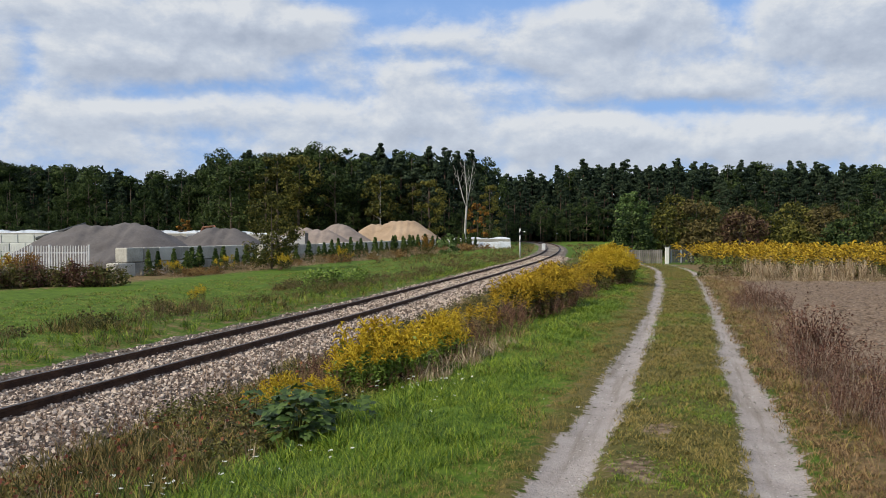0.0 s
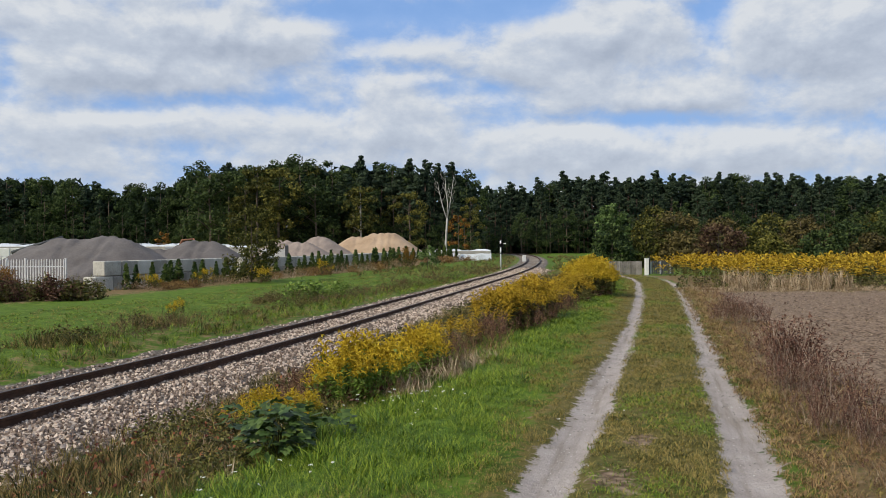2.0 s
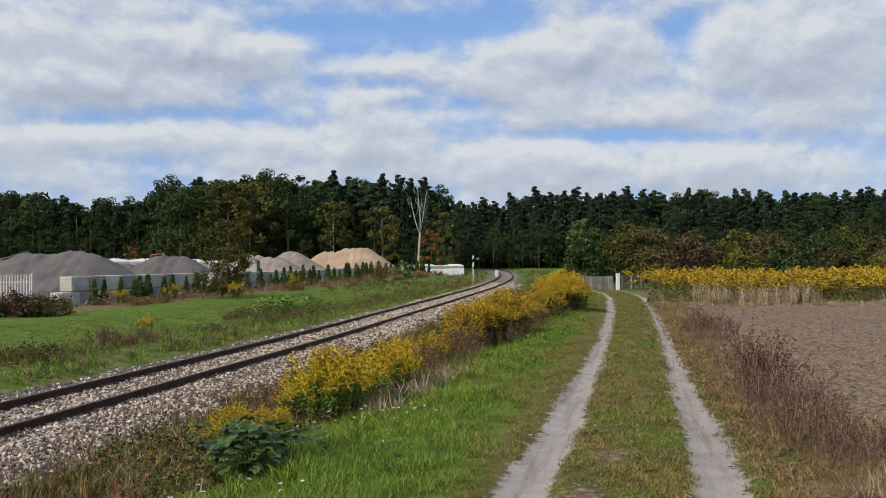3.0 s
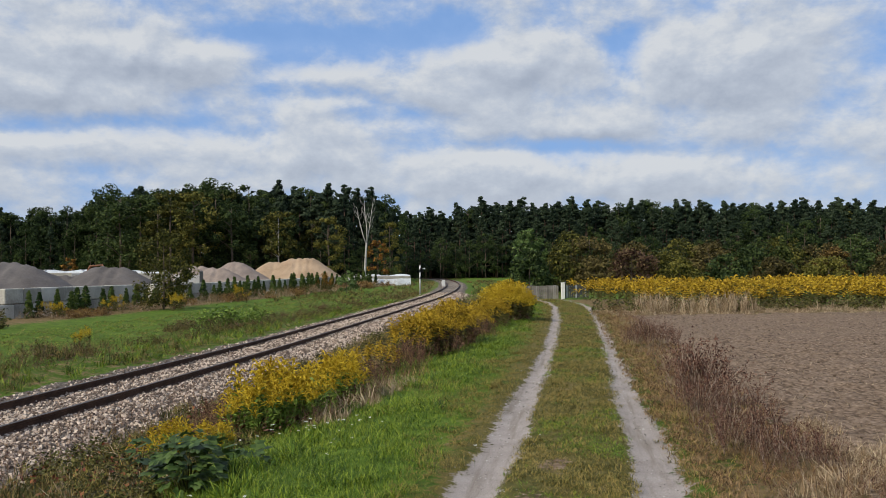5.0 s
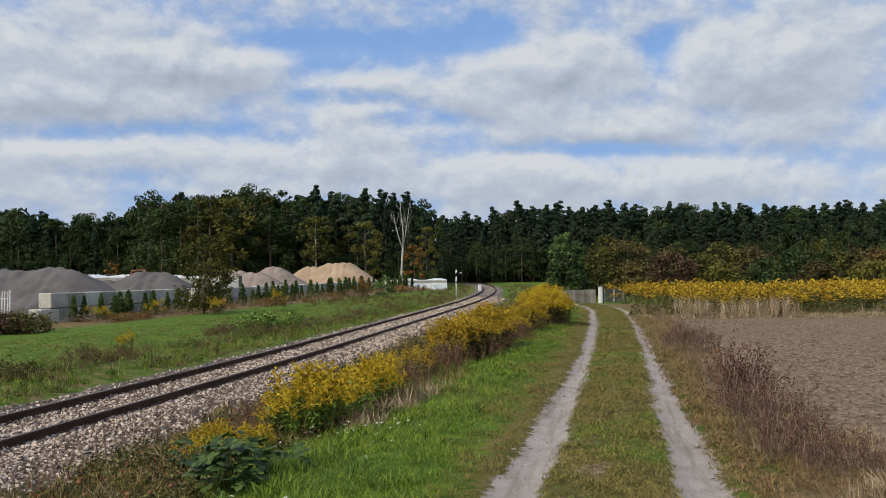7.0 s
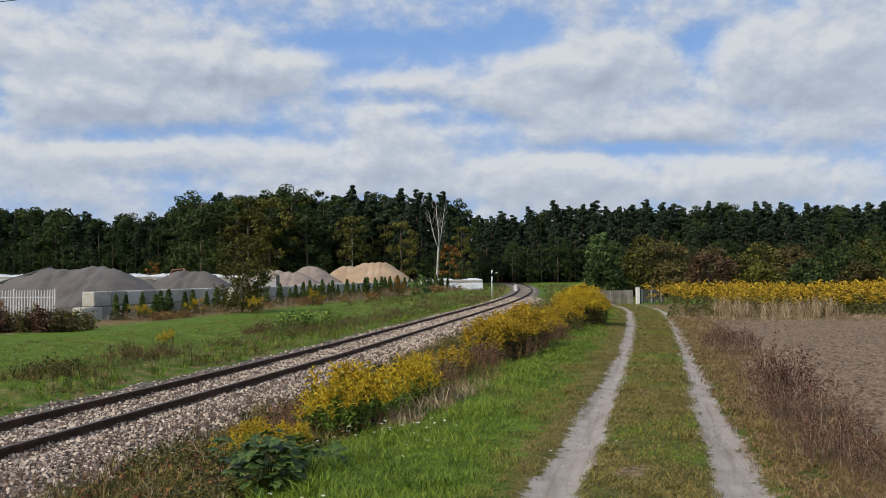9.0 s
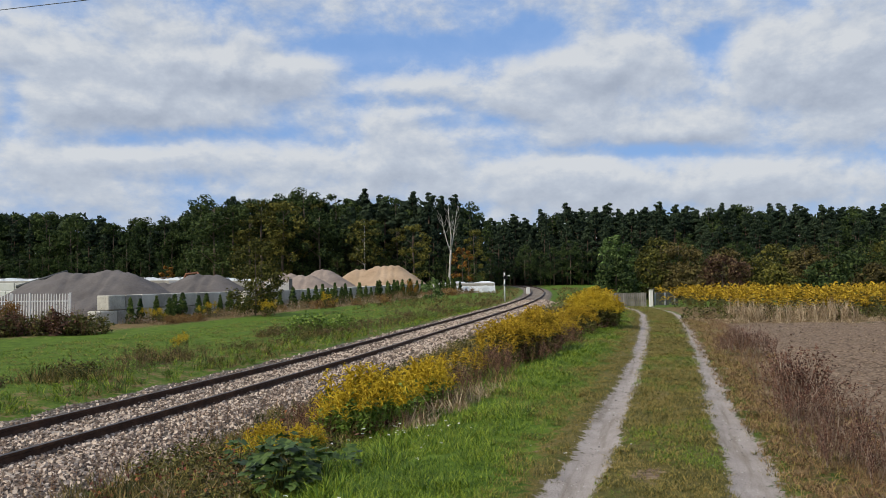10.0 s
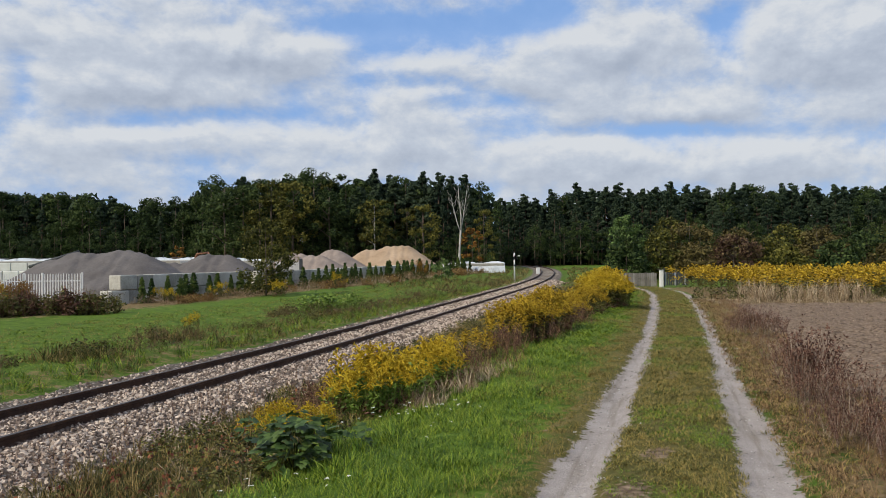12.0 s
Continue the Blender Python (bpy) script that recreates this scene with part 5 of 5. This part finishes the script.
def build_goldenrod():
    g = "goldenrod along the track"
    for dx, y, rx, ry, n, h in ((-4.9, 10.4, 0.45, 0.4, 34, 0.58), (-4.3, 9.9, 0.35, 0.3, 20, 0.5), (-4.15, 11.5, 0.68, 0.6, 84, 0.98), (-3.75, 12.9, 0.6, 0.6, 56, 0.92), (-4.1, 14.9, 0.45, 0.6, 20, 0.8),
                                (-4.1, 17.0, 0.5, 0.7, 22, 0.85), (-3.7, 19.8, 0.8, 0.9, 80, 1.25), (-3.5, 22.0, 0.8, 1.0, 80, 1.35), (-3.4, 25.6, 0.8, 1.2, 40, 1.1), (-3.1, 28.6, 0.8, 1.1, 50, 1.25),
                                (-2.7, 32.0, 1.0, 1.3, 120, 1.72), (-3.0, 36.5, 1.0, 1.8, 80, 1.5)):
        clump("goldenrod", "stand of goldenrod with yellow plumes and browning leaves", "goldenrod", GOLD, [FRESH if y < 14 else WEED, BLOSSOM if y < 14 or y > 30 else FADED, RUST], (float(road_x(y)) + dx, y), rx, ry, int(n * 1.35), h, g)
    # dead weeds at their feet
    for dx, y, rx, n, h in ((-5.1, 12.0, 0.65, 120, 0.62), (-3.55, 11.2, 0.4, 30, 0.45), (-3.5, 14.4, 0.5, 60, 0.65), (-3.5, 17.0, 0.6, 80, 0.8), (-3.1, 19.6, 0.5, 60, 0.75), (-2.9, 21.8, 0.5, 60, 0.75), (-2.8, 24.0, 0.5, 50, 0.75), (-3.4, 12.6, 0.35, 40, 0.5), (-4.6, 14.0, 0.6, 40, 0.6), (-5.2, 10.9, 0.5, 26, 0.45)):
        clump("dead_weeds", "reddish brown dead weeds among the goldenrod", "weeds", DEAD, [RUST, RUSSET], (float(road_x(y)) + dx, y), rx, rx * 1.3, n, h, "dead weeds along the track", 0.2)
    for dx, y, n in ((-3.4, 11.3, 20), (-3.25, 12.4, 34), (-3.2, 13.4, 30), (-3.1, 14.3, 20), (-3.0, 15.5, 12)):
        clump("dry_grass_tussock", "tuft of pinkish dry grass beside the goldenrod", "grass", TALL, [STRAW if n > 13 else RUSSET], (float(road_x(y)) + dx, y), 0.4, 0.45, n, 1.25, "dry tufts along the track", 0.3)
    # the field of goldenrod beyond the ploughed land
    n = 2100
    y = 38.6 + 21 * G.uniform(0, 1, n) ** 1.8
    x = road_x(y) + 1.6 + 46 * G.uniform(0, 1, n) + np.clip(44 - y, 0, 4) * 0.6
    at = np.stack([x, y, ground_z(x, y)], 1)
    put_stuff("goldenrod_field", "wide stand of yellow goldenrod behind the field", "goldenrod", spread(GOLD_FAR, at, G, np.stack([G.uniform(1.7, 2.5, n), G.uniform(1.7, 2.5, n), np.interp(y, [38.6, 40.5], [1.0, 1.52]) * G.uniform(0.75, 1.12, n) * (0.9 + 0.2 * patchy(x, y, 0.5, 2.0))], 1), 0.14), [WEED, FADED, FRESH])
    n = 190
    x, y = G.uniform(14.0, 19.5, n), G.uniform(36.0, 39.0, n)
    far = G.uniform(0, 1, n) < 0.3
    x = np.where(far, x + G.uniform(0, 30, n), x)
    at = np.stack([x, y, ground_z(x, y)], 1)
    put_stuff("reed_grass", "tall pale straw grass before the goldenrod", "grass", spread(REED, at, G, G.uniform(0.65, 1.1, n) * np.where(far, 0.55, 1.0), 0.15), [STRAW])
    n = 1300
    x, y = road_x(38) + 1.2 + 44 * G.uniform(0, 1, n), G.uniform(34.6, 38.6, n)
    at = np.stack([x, y, ground_z(x, y)], 1)
    put_stuff("field_margin_grass", "low mixed grass at the far margin of the field", "grass", spread(TALL, at, G, np.stack([G.uniform(0.8, 1.6, n), G.uniform(0.8, 1.6, n), G.uniform(0.3, 0.9, n)], 1), 0.35), [STRAW])
    n = 420
    x, y = road_x(40) + 0.9 + 44 * G.uniform(0, 1, n), G.uniform(37.0, 39.5, n)
    at = np.stack([x, y, ground_z(x, y)], 1)
    put_stuff("field_margin_weeds", "green weeds at the far margin of the field", "weeds", spread(LEAFY, at, G, G.uniform(0.4, 0.8, n), 0.3), [WEED])


def build_field_edge():
    g = "dead shrubs along the field"
    for dx, y, rx, n, h, k, m in ((2.1, 20.0, 0.75, 130, 0.82, DEAD, RUST), (1.95, 17.2, 0.4, 30, 0.45, DEAD_WIDE, RUST), (2.1, 14.0, 0.5, 50, 0.6, DEAD_WIDE, RUST), (2.05, 11.8, 0.5, 40, 0.6, DEAD_WIDE, RUST),
                                  (1.95, 10.5, 0.42, 64, 1.06, DEAD, RUST), (1.8, 9.4, 0.38, 54, 0.66, DEAD_WIDE, RUST), (2.25, 9.5, 0.35, 18, 0.8, DEAD, RUST), (2.0, 7.8, 0.42, 100, 0.58, DEAD, RUST), (2.3, 7.1, 0.4, 60, 0.52, DEAD, RUST), (1.75, 8.6, 0.3, 30, 0.45, DEAD, RUST)):
        clump("dead_shrub", "reddish brown dry shrub of thin upright stalks", "shrub", k, [m, DRY_STALK], (float(road_x(y)) + dx, y), rx, rx, n, h, g, 0.22)
    for dx, y, n in ((2.75, 7.6, 26), (3.0, 6.9, 26), (2.55, 6.4, 20), (2.9, 8.6, 14), (3.3, 7.4, 16), (2.1, 6.0, 12), (2.9, 6.0, 18), (3.5, 6.6, 22), (3.7, 7.2, 18), (3.3, 5.8, 22), (4.1, 6.7, 18), (3.9, 6.1, 18), (2.3, 9.6, 9), (2.2, 11.2, 8), (1.9, 8.2, 6), (2.0, 13.0, 6), (2.2, 16, 6)):
        clump("dry_grass_tussock", "tussock of pale dry grass at the field's edge", "grass", MOP, [STRAW], (float(road_x(y)) + dx, y), 0.28, 0.28, n, 0.8, "dry tussocks", 0.3)


def build_slope_plants():
    x, y = -1.42, 7.9
    sap = lobed_plant(5, 0.66, 0.37, 190)
    ob = new("sapling")
    ob.location = rooted(x, y)
    split(ob, *sap, ("leafage", "stem"), [HERB, WEED])
    tagged(ob, "bushy dark green sapling with lobed leaves on the slope", "sapling")
    for x, y, h, w, n, seed in ((-2.25, 9.7, 0.42, 0.25, 26, 6), (-2.35, 5.7, 0.25, 0.16, 14, 7), (-0.95, 8.5, 0.32, 0.24, 34, 9)):
        sap = lobed_plant(seed, h, w, n)
        ob = new("sapling")
        ob.location = rooted(x, y)
        split(ob, *sap, ("leafage", "stem"), [HERB, WEED])
        tagged(ob, "small green sapling with lobed leaves on the slope", "sapling")
    # long dark grass round the sapling
    for x, y, n, h, m in ((-0.95, 8.15, 26, 1.05, GRASS), (-0.62, 8.7, 22, 0.95, GRASS), (-1.0, 7.45, 22, 0.95, GRASS), (-1.35, 7.15, 16, 0.85, GRASS), (-0.45, 9.4, 18, 0.9, GRASS), (-1.9, 7.7, 16, 0.9, ROUGH), (-0.3, 10.2, 16, 0.9, GRASS)):
        clump("grass_tussock", "tussock of long green grass beside the sapling", "grass", TALL, [m], (x, y), 0.26, 0.3, n, h, "long grass on the slope", 0.35)
    # dead stalks along the foot of the ballast
    n = 90
    y = 7.6 * (22 / 7.6) ** G.uniform(0, 1, n)
    x = rail_x(y) + G.uniform(1.9, 3.0, n)
    put_stuff("dead_stalks", "thin dark dead stalks at the foot of the ballast", "weeds", spread(DEAD, np.stack([x, y, ground_z(x, y)], 1), G, np.stack([G.uniform(0.3, 0.45, n), G.uniform(0.3, 0.45, n), G.uniform(0.28, 0.5, n)], 1), 0.12), [RUST, RUSSET])
    # white blooms
    s = []
    for _ in range(4):
        sh = Shape()
        sh.blade((0, 0, 0), 0.03, 0.9, 0.012, G.uniform(0, 6), slot=1)
        for _ in range(12):
            a, r = G.uniform(0, 6.283), 0.10 * G.uniform(0, 1)
            sh.leaf((r * 0.7 * math.cos(a), r * 0.7 * math.sin(a), 0.95), 0.045, G, 0, 0.2, 1.0)
        s.append(sh.arrays())
    spots = []
    for cx, cy, n, r in ((-2.1, 6.0, 12, 0.35), (-0.6, 9.6, 14, 0.35), (0.0, 9.2, 10, 0.4), (-2.4, 7.0, 8, 0.6), (0.2, 8.0, 6, 0.5), (-1.3, 6.3, 8, 0.5)):
        spots.append(np.stack([cx + G.normal(0, r, n), cy + G.normal(0, r, n)], 1))
    p = np.concatenate(spots)
    at = np.stack([p[:, 0], p[:, 1], ground_z(p[:, 0], p[:, 1])], 1)
    put_stuff("white_flowers", "small white flower heads in the verge", "flowers", spread(s, at, G, G.uniform(0.16, 0.32, len(p)), 0.2), [WHITE_BLOOM, HERB])
    # bushes beyond the railway
    for x, y, rx, n, h, m in ((-5.4, 37.0, 1.1, 60, 0.95, FRESH), (-4.2, 39.5, 0.8, 40, 0.8, FRESH), (-6.6, 34.5, 0.7, 30, 0.55, WEED), (-0.2, 50.0, 0.9, 40, 0.7, FRESH), (2.2, 57, 0.9, 40, 0.7, FRESH), (-9.0, 25.5, 0.5, 24, 0.4, WEED)):
        clump("bramble", "low green bramble bush on the meadow by the railway", "bush", LEAFY, [m], (x, y), rx, rx, n, h, "bushes on the meadow")
    for x, y, n, h in ((-7.7, 26.0, 10, 0.75), (-8.6, 28.5, 8, 0.6)):
        clump("goldenrod", "single goldenrod plants on the meadow by the railway", "goldenrod", GOLD, [WEED, BLOSSOM, RUST], (x, y), 0.35, 0.35, n, h, "goldenrod on the meadow")
    # tufts of weeds in the rough margin of the meadow
    r = random.Random(44)
    y = 14.0
    while y < 62:
        k = r.random()
        kinds, mats, h = ((DEAD_WIDE, [RUST, WEED], 0.5), (LEAFY, [WEED], 0.42), (TALL, [ROUGH], 1.5), (LEAFY, [FRESH], 0.4))[0 if k < 0.4 else 1 if k < 0.65 else 2 if k < 0.85 else 3]
        clump("margin_tuft", "tuft of weeds in the rough margin of the meadow", "weeds", kinds, mats, (float(rail_x(y)) - r.uniform(3.4, 5.2), y), 0.6, 0.7, r.randint(12, 24), h * r.uniform(0.8, 1.2), "weeds in the meadow's margin", 0.25)
        y += r.uniform(0.35, 1.0)
    # weeds before the palisade and the wall
    for i in range(9):
        x = -19.8 + 0.55 * i
        clump("dark_weeds", "dark brown-green weeds before the palisade fence", "weeds", DEAD_WIDE + LEAFY[:2], [RUST if i % 3 == 0 else WEED, RUST], (x, 35.2 + 0.25 * i + 0.6 * (i % 2)), 0.8, 1.1, 60, 1.3 - 0.2 * (i % 3 == 1), "weeds before the yard", 0.25)
    n = 2200
    t = G.uniform(0, 1, n) ** 1.2
    off = G.uniform(1.6, 4.6, n)
    y = 45.0 + 58 * t
    x = yard_x(y) + off
    at = np.stack([x, y, ground_z(x, y)], 1)
    q = patchy(x, y, 0.55, 3.0)
    for sel, name, label, kinds, mats, lo, hi in ((q < 0.45, "wall_weeds", "rust-brown weeds along the block wall", DEAD_WIDE, [RUSSET, STRAW], 0.5, 1.0), ((q >= 0.45) & (q < 0.72), "wall_grass", "dry yellowish grass along the block wall", TALL, [STRAW], 0.8, 1.5), (q >= 0.72, "wall_herbs", "rusty herbs along the block wall", LEAFY, [AMBER_HERB], 0.45, 0.9)):
        put_stuff(name, label, "weeds", spread(kinds, at[sel], G, G.uniform(lo, hi, sel.sum()) * np.interp(y[sel], [50, 75], [0.6, 1.0]), 0.2), mats)
    for x, y, n, h in ((-10.3, 53.5, 16, 1.3), (-15.2, 45.5, 16, 1.1), (-13.4, 50, 14, 1.2), (-1.6, 82, 18, 2.0), (-7.8, 64, 12, 1.4), (-16.2, 47.2, 12, 1.1), (-12.0, 58, 12, 1.4), (-19.3, 37.6, 36, 1.55), (-20.6, 38.2, 30, 1.5)):
        clump("goldenrod", "tall goldenrod with fading yellow plumes by the yard", "goldenrod", GOLD, [WEED, AMBER if h > 1.5 else BLOSSOM, RUST], (x, y), 0.6, 0.6, n, h, "goldenrod by the yard")


build_grass()
build_goldenrod()
build_field_edge()
build_slope_plants()


# ---- clods, pebbles and fallen bits ----
def chips(count, seed):
    g = np.random.default_rng(seed)
    out = []
    for _ in range(count):
        p = np.array([(1, 0, 0), (-1, 0, 0), (0, 1, 0), (0, -1, 0), (0, 0, 1), (0, 0, -1)], float) * g.uniform(0.6, 1.2, (6, 1)) + g.normal(0, 0.2, (6, 3))
        out.append((p, np.array([(0, 2, 4), (2, 1, 4), (1, 3, 4), (3, 0, 4), (2, 0, 5), (1, 2, 5), (3, 1, 5), (0, 3, 5)]), np.zeros(8, int)))
    return out


def build_litter():
    kinds = chips(5, 14)
    n = 6000
    y = 6.0 * (36 / 6.0) ** G.uniform(0, 1, n)
    x = road_x(y) + 2.6 + 14 * G.uniform(0, 1, n) ** 1.3
    size = G.uniform(0.010, 0.030, n) * np.clip(y / 12, 0.8, 1.3)
    put_stuff("clods", "dry grey-brown clods on the ploughed field", "soil", spread(kinds, np.stack([x, y, ground_z(x, y)], 1), G, size, 0.6), [SOIL])
    n = 4200
    y = 5.0 * (36 / 5.0) ** G.uniform(0, 1, n)
    x = road_x(y) + 2.6 + 13 * G.uniform(0, 1, n)
    sc = np.stack([G.uniform(0.3, 0.9, n), G.uniform(0.3, 0.9, n), G.uniform(0.1, 0.35, n)], 1)
    put_stuff("stubble", "bits of pale straw strewn over the field", "straw", spread([tuft(G, 4, 0.05, 0.009, 0.09, 2.2) for _ in range(4)], np.stack([x, y, ground_z(x, y)], 1), G, sc, 0.5), [STRAW])
    n = 1800
    y = 4.3 * (40 / 4.3) ** G.uniform(0, 1, n)
    side = np.where(G.uniform(0, 1, n) < 0.5, left_rut(y), right_rut(y))
    x = road_x(y) + side + G.normal(0, 0.17, n)
    size = G.uniform(0.003, 0.011, n) * np.clip(y / 7, 1, 1.6)
    put_stuff("pebbles", "small pale pebbles in the ruts of the track", "pebbles", spread(kinds, np.stack([x, y, ground_z(x, y)], 1), G, size, 0.6), [PEBBLE])
    n = 800
    y = 4.6 * (20 / 4.6) ** G.uniform(0, 1, n)
    x = rail_x(y) + 2.6 + G.uniform(0, 2.6, n)
    sh = []
    for _ in range(4):
        q = Shape()
        for _ in range(3):
            q.leaf(G.normal(0, 0.05, 3) * np.array([1, 1, 0.4]) + np.array([0, 0, 0.06]), 0.055, G, 0, 0.3, 1.1)
        sh.append(q.arrays())
    put_stuff("red_leaves", "wine-red bramble leaves low in the slope's grass", "leaves", spread(sh, np.stack([x, y, ground_z(x, y) + 0.05], 1), G, G.uniform(0.6, 1.2, n), 0.4), [RED_LEAF])


SOIL = surface("field_soil", [(0.10, 0.072, 0.05), (0.18, 0.135, 0.10), (0.26, 0.20, 0.155)], 3, 0.95, 0.3, 40, island=0.5)
PEBBLE = surface("pebble", [(0.16, 0.145, 0.13), (0.30, 0.28, 0.255), (0.46, 0.44, 0.41)], 8, 0.85, 0.2, 60, island=0.8)
RED_LEAF = surface("red_leaf", [(0.10, 0.025, 0.018), (0.20, 0.05, 0.03), (0.30, 0.11, 0.05)], 6, 0.7, 0, 30, island=0.7, through=0.2)
build_litter()
